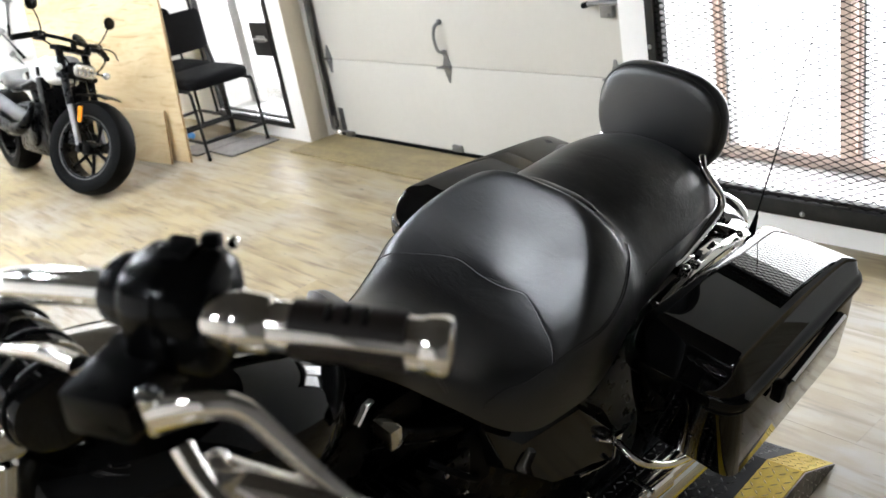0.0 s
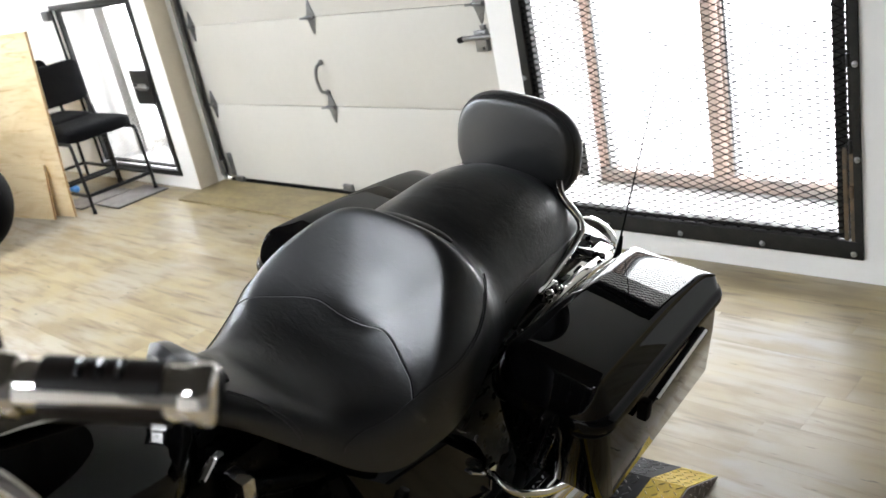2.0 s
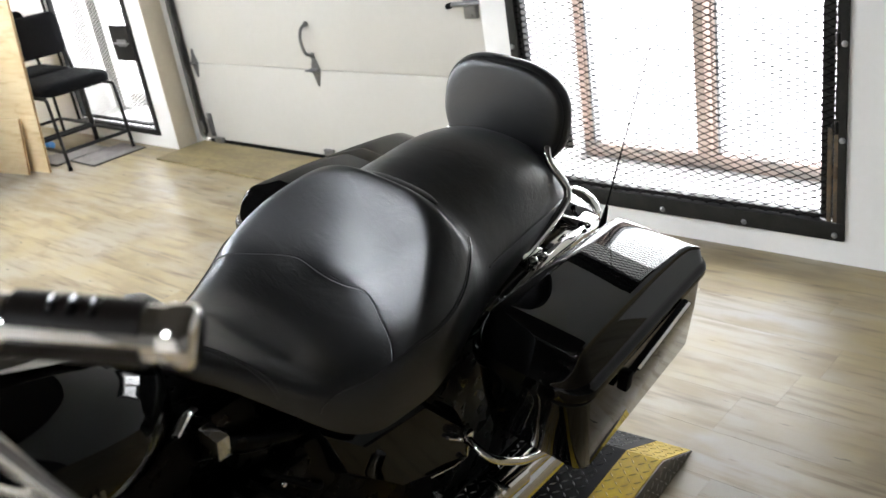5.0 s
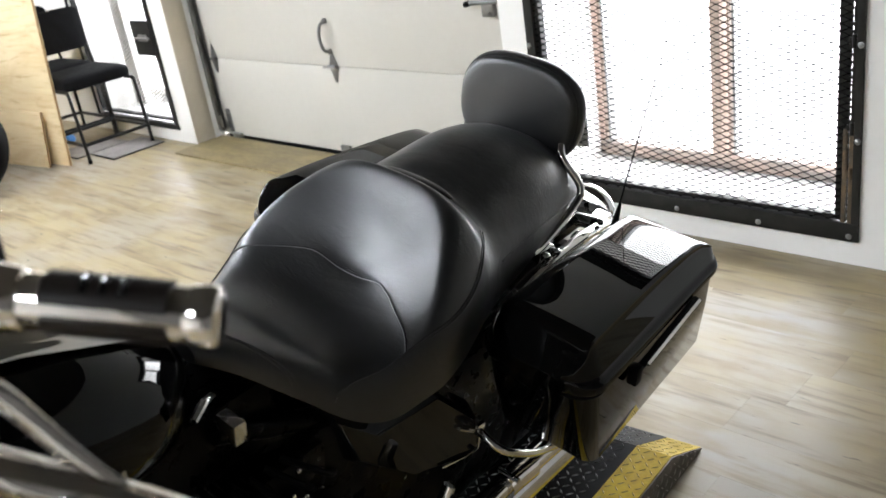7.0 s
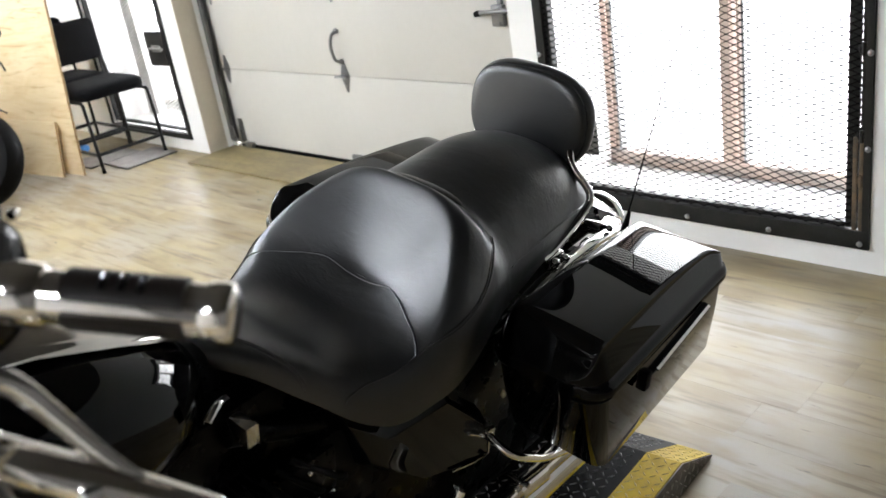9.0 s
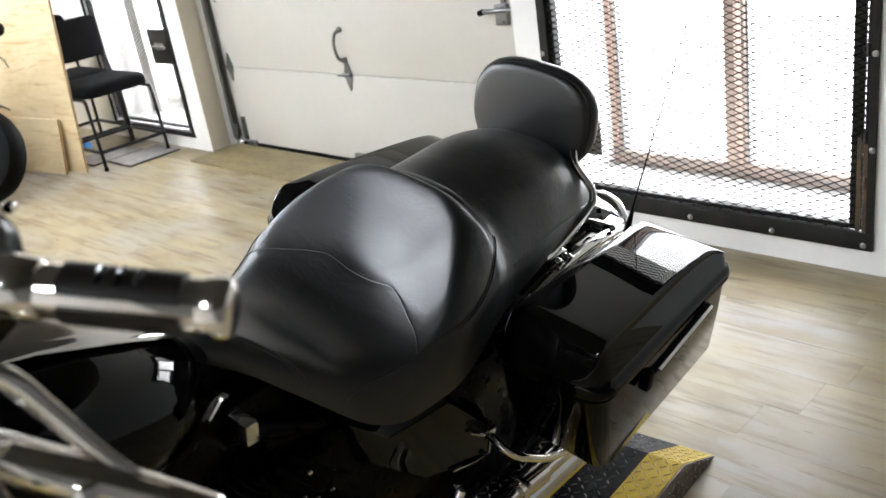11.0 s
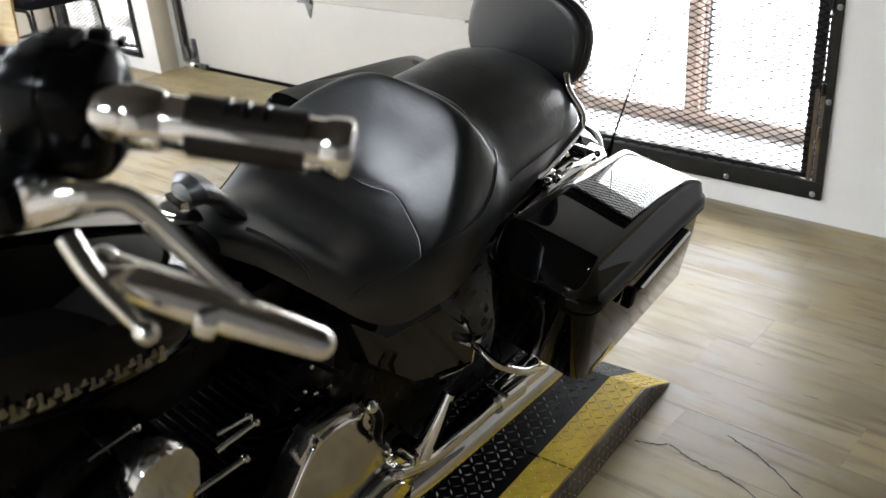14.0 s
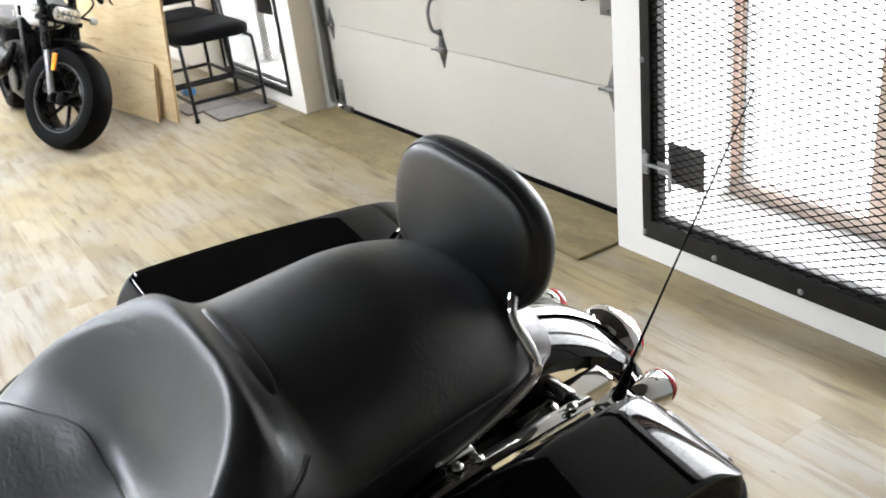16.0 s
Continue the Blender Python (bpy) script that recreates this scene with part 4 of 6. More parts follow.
# bag guards and supports
for sd in (1, -1):
    gd = part("saddlebag_guard", tube([(-0.004, sd * 0.238, 0.530), (0.004, sd * 0.27, 0.527), (-0.008, sd * 0.298, 0.508), (-0.059, sd * 0.305, 0.467), (-0.135, sd * 0.30, 0.410), (-0.235, sd * 0.29, 0.352)], 0.0085), CHROME, bike, "chrome tube guard")
    part("guard_upright", tube([(-0.089, sd * 0.25, 0.575), (-0.098, sd * 0.28, 0.555), (-0.126, sd * 0.30, 0.513), (-0.168, sd * 0.302, 0.449), (-0.195, sd * 0.30, 0.395), (-0.235, sd * 0.29, 0.352)], 0.0045), CHROME, gd)
    part("guard_clamp", box(-0.016, 0.008, sd * 0.225, sd * 0.250, 0.522, 0.548, 0.006), CHROME, gd)
    part("guard_plate", box(-0.135, -0.118, sd * 0.290, sd * 0.300, 0.53, 0.58, 0.003), CHROME, gd)
    mu = part("muffler", tube([(0.36, sd * 0.22, 0.235), (0.1, sd * 0.235, 0.24), (-0.3, sd * 0.245, 0.255), (-0.68, sd * 0.25, 0.265)], 0.045, seg=20, radii=[0.030, 0.042, 0.048, 0.046]), CHROME, bike, "long chrome exhaust muffler")
    part("muffler_tip", cyl((-0.68, sd * 0.25, 0.265), (-0.73, sd * 0.25, 0.267), 0.048, 0.043), CHROME, mu)

# rear fender, tail lamp, turn signals, antenna
fend = []
for k in range(26):
    a = radians(78 + 90 * k / 25)
    cx, cz, R = -0.42, 0.35, 0.40
    w = 0.10
    ring = []
    for j in range(13):
        b = math.pi * j / 12
        rr_ = R + 0.045 * math.sin(b) ** 0.6
        ring.append((cx + rr_ * math.cos(a), w * math.cos(b), cz + rr_ * math.sin(a)))
    for j in range(12, -1, -1):
        b = math.pi * j / 12
        rr_ = R + 0.041 * math.sin(b) ** 0.6 - 0.002
        ring.append((cx + rr_ * math.cos(a), (w - 0.004) * math.cos(b), cz + rr_ * math.sin(a)))
    fend.append(ring)
rear_fender = part("rear_fender", loft(fend), GLOSS, bike, "gloss black rear fender")
strip = [(-0.42 + 0.449 * math.cos(radians(a)), 0.0, 0.35 + 0.449 * math.sin(radians(a))) for a in (92, 105, 118, 130, 140)]
part("fender_trim", tube(strip, 0.016, flat=0.25, seg=10), CHROME, rear_fender, "chrome fender trim")
tail = part("tail_lamp", ball((-0.775, 0, 0.615), 0.062, scale=(0.7, 1.15, 0.9)), CHROME, bike, "chrome tail lamp housing")
part("lens", ball((-0.80, 0, 0.605), 0.055, scale=(0.7, 1.0, 0.8)), REDLENS, tail, "red lens")
sb = part("signal_bar", tube([(-0.72, -0.12, 0.605), (-0.73, -0.05, 0.612), (-0.73, 0.05, 0.612), (-0.72, 0.12, 0.605)], 0.013, flat=1.6), CHROME, bike, "chrome turn signal bar")
for sd in (1, -1):
    ts = part("turn_signal", cyl((-0.685, sd * 0.137, 0.612), (-0.758, sd * 0.137, 0.605), 0.024, 0.034, seg=24, bevel=0.004), CHROME, bike, "chrome bullet turn signal")
    part("lens", cyl((-0.759, sd * 0.137, 0.605), (-0.775, sd * 0.137, 0.603), 0.033, 0.029, seg=24, bevel=0.004), REDLENS, ts, "red lens")
ant = part("antenna", cyl((-0.645, 0.142, 0.648), (-0.668, 0.139, 0.715), 0.012, 0.004, seg=12), RUBBER, bike, "whip antenna")
part("whip", tube([(-0.653, 0.142, 0.70), (-0.77, 0.116, 0.89), (-0.905, 0.087, 1.108)], 0.002, seg=6, radii=[0.0026, 0.0016, 0.0011]), RUBBER, ant)
part("antenna_bracket", box(-0.67, -0.60, 0.12, 0.165, 0.636, 0.650, 0.003), CHROME, ant)

# brackets and fasteners between seat and bag
for sd in (1, -1):
    br = part("bracket", tube([(-0.13, sd * 0.19, 0.725), (-0.25, sd * 0.195, 0.76), (-0.40, sd * 0.195, 0.768), (-0.52, sd * 0.185, 0.75)], 0.013, flat=0.5), CHROME, bike, "chrome rack bracket")
    for s_, h_ in ((-0.16, 0.747), (-0.30, 0.777), (-0.47, 0.774)):
        part("bolt", ball((s_, sd * 0.197, h_), 0.0085, seg=10), CHROME, br)
    dk = part("docking_post", cyl((-0.50, sd * 0.12, 0.74), (-0.50, sd * 0.165, 0.745), 0.016, 0.016, seg=16, bevel=0.003), CHROME, bike, "chrome docking post")
    part("bushing", cyl((-0.50, sd * 0.167, 0.745), (-0.50, sd * 0.185, 0.747), 0.013, seg=14), RUBBER, dk)
    part("strut_cover", box(-0.62, -0.42, sd * 0.105, sd * 0.15, 0.66, 0.715, 0.012), CHROME, bike, "chrome fender strut cover")
    part("shock", cyl((-0.38, sd * 0.17, 0.35), (-0.30, sd * 0.17, 0.66), 0.03, seg=20), SATIN, bike)

# fuel tank with console
TANK = [
    (0.490, 0.915, 0.055, 0.850),
    (0.520, 0.945, 0.105, 0.825),
    (0.590, 0.988, 0.158, 0.810),
    (0.700, 1.035, 0.185, 0.810),
    (0.820, 1.072, 0.188, 0.825),
    (0.930, 1.085, 0.160, 0.860),
    (0.990, 1.070, 0.105, 0.900),
    (1.010, 1.045, 0.050, 0.940),
]
tr = []
fine = [(*a, b.x) for a, b in zip(spline([Vector(r[:3]) for r in TANK], 5), spline([Vector((r[3], 0, 0)) for r in TANK], 5))]
for s, top_, w, bot in fine:
    ring = []
    for k in range(32):
        a = 2 * math.pi * k / 32
        c, sn = math.cos(a), math.sin(a)
        mid = bot + (top_ - bot) * 0.45
        z = mid + (top_ - mid) * abs(sn) ** 0.8 if sn >= 0 else mid - (mid - bot) * abs(sn) ** 0.7
        ring.append((s, w * math.copysign(abs(c) ** 0.75, c), z))
    tr.append(ring)
tank = part("fuel_tank", loft(tr), GLOSS, bike, "gloss black fuel tank")
# console strip and its leather tongue
cons = []
for s, h, w in ((0.480, 0.940, 0.030), (0.52, 0.960, 0.050), (0.60, 1.005, 0.066), (0.72, 1.058, 0.075), (0.86, 1.095, 0.075), (0.95, 1.098, 0.06), (0.985, 1.085, 0.03)):
    cons.append([(s, w * math.cos(a), h - 0.006 + 0.014 * math.sin(a)) for a in (2 * math.pi * j / 24 for j in range(24))])
console = part("console", loft(cons), CHROME, bike, "chrome tank console")
part("console_panel", loft([[(x, y * 0.82, z + 0.004) for x, y, z in r] for r in cons[1:-1]]), SATINCHROME, console, "brushed chrome console panel")
tong = [[(s, w * math.cos(a), h + 0.022 * math.sin(a)) for a in (2 * math.pi * j / 20 for j in range(20))] for s, h, w in ((0.40, 0.905, 0.035), (0.43, 0.935, 0.046), (0.455, 0.965, 0.046), (0.478, 0.976, 0.040), (0.495, 0.968, 0.024))]
tongue = part("console_tongue", loft(tong), LEATHER, bike, "black leather tongue at the console")
part("buckle", box(0.485, 0.512, -0.02, 0.02, 0.950, 0.970, 0.005), CHROME, tongue)
# tank script drawn as plain slanted strokes
sc = bmesh.new()
random.seed(4)
for k in range(22):
    f = k / 21
    s, h = 0.68 + 0.23 * f, 0.895 + 0.04 * f
    wv = 0.006 * math.sin(k * 2.1)
    tall = 0.006 + 0.006 * (k % 3 == 0)
    box(s - 0.0028, s + 0.0028, 0.186, 0.1895, h - tall + wv, h + tall + wv, 0.001, bm=sc, m=pose(0, 0, 0))
    box(s - 0.006, s + 0.006, 0.186, 0.189, h - tall + wv, h - tall + wv + 0.005, 0.001, bm=sc)
part("script", sc, BRONZE, tank, "gold bars in place of the tank script")["kind"] = "stuff"
lw_ = part("side_trim", tube([(0.495, 0.120, 0.872), (0.52, 0.135, 0.882), (0.55, 0.150, 0.878)], 0.007, flat=0.6), CHROME, tank)

# engine block, cylinders, covers
eng = part("engine", box(0.22, 0.86, -0.12, 0.14, 0.22, 0.48, 0.03), SATIN, bike, "black finned twin engine")
for base, tilt in ((0.44, -20), (0.70, 20)):
    cm_ = pose(base, 0, 0.47, 0, tilt, 0)
    cy = part("cylinder", cyl(cm_ @ Vector((0, 0.02, 0)), cm_ @ Vector((0, 0.02, 0.24)), 0.085, seg=24), SATIN, eng)
    for k in range(11):
        fb = slab(rrect(-0.118, 0.118, -0.12, 0.168, 0.03, 4), 0.008 + k * 0.02, 0.013 + k * 0.02, 0.001, m=cm_)
        part("fin", fb, SATIN, cy)
    part("rocker_cover", box(-0.10, 0.10, -0.10, 0.14, 0.232, 0.28, 0.02, m=cm_), SATIN, cy)
prim = slab([(0.57, 0.38), (0.53, 0.49), (0.485, 0.575), (0.455, 0.622), (0.40, 0.622), (0.345, 0.607), (0.312, 0.562), (0.290, 0.47), (0.235, 0.41), (0.185, 0.36), (0.170, 0.28), (0.22, 0.22), (0.52, 0.22), (0.58, 0.28)], 0.0, 0.045, 0.014)
bmesh.ops.transform(prim, matrix=Matrix(((1, 0, 0, 0), (0, 0, 1, 0.205), (0, 1, 0, 0), (0, 0, 0, 1))), verts=prim.verts)
primary = part("primary_cover", prim, ALLOY, bike, "polished alloy primary cover")
part("clutch_cover", cyl((0.275, 0.250, 0.285), (0.275, 0.268, 0.285), 0.100, 0.094, seg=40, bevel=0.006), ALLOY, primary)
part("derby_cover", cyl((0.275, 0.269, 0.285), (0.275, 0.277, 0.285), 0.074, seg=40, bevel=0.003), CHROME, primary)
part("cover_lip", tube([(0.525, 0.252, 0.47), (0.480, 0.252, 0.560), (0.450, 0.252, 0.600), (0.400, 0.252, 0.604), (0.350, 0.252, 0.590)], 0.006), CHROME, primary)
for x_, z_ in ((0.515, 0.50), (0.452, 0.605), (0.352, 0.595), (0.305, 0.52), (0.26, 0.42), (0.56, 0.36)):
    part("bolt", cyl((x_, 0.250, z_), (x_, 0.258, z_), 0.0085, seg=6, bevel=0.0015), CHROME, primary)
for k in range(5):
    a = radians(60 * k)
    part("bolt", ball((0.275 + 0.084 * math.cos(a), 0.268, 0.285 + 0.084 * math.sin(a)), 0.006, seg=10), CHROME, primary)
shifter = part("shift_lever", tube([(0.335, 0.258, 0.615), (0.318, 0.268, 0.575), (0.322, 0.272, 0.535), (0.290, 0.270, 0.480)], 0.009, radii=[0.010, 0.008, 0.008, 0.007]), SATIN, bike, "black linkage arm with a chrome joint")
part("joint", ball((0.335, 0.262, 0.610), 0.013, seg=14), CHROME, shifter)
part("joint", ball((0.292, 0.274, 0.478), 0.008, seg=12), CHROME, shifter)
for x0_, z0_, x1_, z1_, r_ in ((0.598, 0.684, 0.535, 0.677, 0.0035), (0.600, 0.650, 0.522, 0.655, 0.0045), (0.670, 0.594, 0.543, 0.590, 0.0050), (0.800, 0.790, 0.727, 0.795, 0.0040)):
    rod = part("linkage_rod", cyl((x0_, 0.186, z0_), (x1_, 0.186, z1_), r_, seg=12), CHROME, bike, "thin chrome rod")
    part("rod_end", ball((x1_, 0.186, z1_), r_ * 1.7, seg=10), CHROME, rod)
horn = part("horn_cover", slab(rrect(-0.05, 0.05, -0.075, 0.065, 0.045, 6), -0.02, 0.02, 0.012, m=pose(0.745, 0.250, 0.755, 90, 0, 0)), ALLOY, bike, "polished teardrop horn cover")
part("horn_stem", cyl((0.745, 0.10, 0.77), (0.745, 0.235, 0.77), 0.018), SATIN, horn)
part("frame_backbone", box(0.36, 0.98, -0.10, 0.115, 0.69, 0.835, 0.03), SATIN, bike, "black frame backbone under the tank")
part("downtube_cover", box(0.86, 0.96, -0.10, 0.12, 0.26, 0.80, 0.03), SATIN, bike, "black cover on the frame downtubes")
# side covers and frame details under the seat
for sd in (1, -1):
    face = [(0.322, 0.196, 0.742), (0.253, 0.218, 0.680), (0.115, 0.232, 0.680), (-0.013, 0.235, 0.537), (-0.011, 0.235, 0.459), (0.170, 0.230, 0.535), (0.285, 0.208, 0.640)]
    rings = [[(x + 0.004, sd * (y - 0.050), z + (0.055 if i < 4 else -0.02)) for i, (x, y, z) in enumerate(face)],
             [(x + 0.002, sd * (y - 0.022), z + (0.030 if i < 4 else -0.012)) for i, (x, y, z) in enumerate(face)],
             [(x, sd * (y - 0.002), z) for x, y, z in face],
             [(x * 0.985 + 0.002, sd * y, z * 0.99 + 0.006) for x, y, z in face]]
    sc_ = part("side_cover", loft(rings), GLOSS, bike, "gloss black side cover")
    part("cover_trim", tube([(0.005, sd * 0.238, 0.545), (-0.014, sd * 0.236, 0.520), (-0.014, sd * 0.236, 0.470), (0.03, sd * 0.236, 0.478), (0.10, sd * 0.236, 0.502)], 0.0028, smooth=False), CHROME, sc_, "thin chrome edge trim")
    part("cover_pin", tube([(0.055, sd * 0.239, 0.570), (0.012, sd * 0.240, 0.535)], 0.004, smooth=False), CHROME, sc_)
    part("frame_rail", tube([(0.50, sd * 0.12, 0.80), (0.30, sd * 0.14, 0.72), (0.0, sd * 0.16, 0.70), (-0.35, sd * 0.16, 0.69)], 0.018), SATIN, bike)
random.seed(7)
wire = part("wiring_block", box(0.33, 0.47, 0.10, 0.175, 0.60, 0.70, 0.012), SATIN, bike, "black wiring block with small bright screws")
for k in range(7):
    part("screw", ball((0.34 + 0.13 * random.random(), 0.178, 0.60 + 0.1 * random.random()), 0.006, seg=8), CHROME, wire)
part("bright_bracket", box(0.472, 0.496, 0.12, 0.165, 0.795, 0.836, 0.006), CHROME, wire)
for k in range(4):
    part("cable", tube([(0.30 + 0.05 * k, 0.16, 0.60), (0.34 + 0.05 * k, 0.185, 0.64 + 0.01 * k), (0.42 + 0.03 * k, 0.16, 0.72)], 0.006), RUBBER, wire)
part("oil_tank", box(-0.22, 0.36, -0.15, 0.17, 0.25, 0.72, 0.03), SATIN, bike, "black oil tank and battery box")
part("swingarm", box(-0.50, 0.10, -0.17, 0.17, 0.24, 0.34, 0.03), SATIN, bike, "black swingarm")
# footboard, passenger pegs, shifter
for sd in (1, -1):
    fbd = part("footboard", slab(rrect(0.56, 0.92, 0.22, 0.36, 0.05, 6), 0.27, 0.285, 0.005, m=Matrix.Diagonal((1, sd, 1, 1))), CHROME, bike, "chrome rider footboard")
    part("footboard_mat", slab(rrect(0.57, 0.91, 0.23, 0.35, 0.045, 6), 0.286, 0.296, 0.003, m=Matrix.Diagonal((1, sd, 1, 1))), RUBBER, fbd)
    pg = part("passenger_peg", tube([(0.200, sd * 0.286, 0.405), (0.178, sd * 0.292, 0.470), (0.152, sd * 0.296, 0.540)], 0.018, flat=0.6, radii=[0.021, 0.018, 0.013]), CHROME, bike, "folded chrome passenger peg")
    part("peg_mount", box(0.180, 0.222, sd * 0.225, sd * 0.292, 0.385, 0.415, 0.008), CHROME, pg)
    part("peg_pad", tube([(0.192, sd * 0.306, 0.430), (0.176, sd * 0.308, 0.478), (0.158, sd * 0.309, 0.528)], 0.006, flat=0.6), RUBBER, pg)
    sr = part("side_rail", tube([(0.245, sd * 0.272, 0.378), (0.16, sd * 0.28, 0.355), (0.05, sd * 0.285, 0.357), (-0.06, sd * 0.285, 0.360)], 0.0135, flat=1.4, seg=16), SATINCHROME, bike, "bright chrome exhaust rail")
    part("rail_clamp", tube([(-0.052, sd * 0.286, 0.361), (-0.075, sd * 0.286, 0.361), (-0.145, sd * 0.286, 0.352)], 0.022, flat=1.2, seg=16, smooth=False), SATINCHROME, sr, "wide clamp on the rail")
    part("rail_end", tube([(-0.146, sd * 0.285, 0.350), (-0.20, sd * 0.285, 0.346), (-0.252, sd * 0.285, 0.342)], 0.015, flat=1.3, seg=16, smooth=False), SATINCHROME, sr)
    part("clamp_bolt", cyl((-0.06, sd * 0.26, 0.392), (-0.06, sd * 0.31, 0.392), 0.006, seg=12), CHROME, sr)

# wheels
def wheel(name, s, r, wdt, label):
    w = part(name, lathe([(r * 0.72, -wdt * 0.48), (r * 0.88, -wdt * 0.52), (r * 0.975, -wdt * 0.38), (r, 0), (r * 0.975, wdt * 0.38), (r * 0.88, wdt * 0.52), (r * 0.72, wdt * 0.48), (r * 0.70, 0)], 48, m=pose(s, 0, r + 0.022)), RUBBER, bike, label)
    rim_ = part("rim", lathe([(r * 0.66, -wdt * 0.45), (r * 0.73, -wdt * 0.46), (r * 0.71, 0), (r * 0.73, wdt * 0.46), (r * 0.66, wdt * 0.45), (r * 0.64, 0)], 48, m=pose(s, 0, r + 0.022)), CHROME, w)
    part("hub", cyl((s, -wdt * 0.5, r + 0.022), (s, wdt * 0.5, r + 0.022), 0.06, seg=24, bevel=0.006), ALLOY, w)
    for k in range(9):
        a = 2 * math.pi * k / 9
        part("spoke", cyl((s + 0.05 * math.cos(a), 0, r + 0.022 + 0.05 * math.sin(a)), (s + r * 0.66 * math.cos(a), 0, r + 0.022 + r * 0.66 * math.sin(a)), 0.012, seg=10), ALLOY, w)


wheel("rear_wheel", -0.42, 0.325, 0.15, "black tyre on a chrome rim")
wheel("front_wheel", 1.20, 0.325, 0.13, "black tyre on a chrome rim")
ff = []
for k in range(20):
    a = radians(20 + 130 * k / 19)
    ff.append([(1.20 + (0.36 + 0.03 * math.sin(b)) * math.cos(a), 0.085 * math.cos(b), 0.347 + (0.36 + 0.03 * math.sin(b)) * math.sin(a)) for b in (math.pi * j / 10 for j in range(11))] + [(1.20 + 0.352 * math.cos(a), 0.08 * math.cos(b), 0.347 + 0.352 * math.sin(a)) for b in (math.pi * j / 10 for j in range(10, -1, -1))])
part("front_fender", loft(ff), GLOSS, bike, "gloss black front fender")
for sd in (1, -1):
    fk = part("fork_leg", cyl((1.19, sd * 0.105, 0.35), (0.985, sd * 0.105, 1.10), 0.028, seg=20), CHROME, bike, "chrome fork leg")
    part("slider", cyl((1.19, sd * 0.105, 0.33), (1.10, sd * 0.105, 0.68), 0.036, seg=20), SATIN, fk)
part("headlamp", ball((1.13, 0, 1.05), 0.10, scale=(1.0, 1, 1), seg=28), CHROME, bike, "chrome headlamp shell")
tc_ = part("triple_clamp", box(0.95, 1.03, -0.13, 0.13, 1.10, 1.14, 0.015), CHROME, bike, "chrome fork clamp")
for sd in (1, -1):
    part("riser", cyl((0.975, sd * 0.05, 1.14), (0.965, sd * 0.05, 1.235), 0.022, 0.02, seg=18, bevel=0.004), CHROME, tc_)
    part("cable", tube([(0.95, sd * 0.16, 1.29), (1.0, sd * 0.13, 1.2), (1.03, sd * 0.06, 1.05), (1.0, 0, 0.9)], 0.007), RUBBER, tc_)

# handlebar, grips, controls
GRIP_TURN = 100
bar = part("handlebar", tube([(0.824, -0.463, 1.389), (0.876, -0.395, 1.383), (0.932, -0.259, 1.361), (0.957, -0.125, 1.294), (0.962, 0.000, 1.268), (0.957, 0.124, 1.302), (0.942, 0.239, 1.362), (0.901, 0.355, 1.391), (0.872, 0.444, 1.400), (0.847, 0.493, 1.400)], 0.0165, seg=18), CHROME, bike, "thick chrome handlebar")
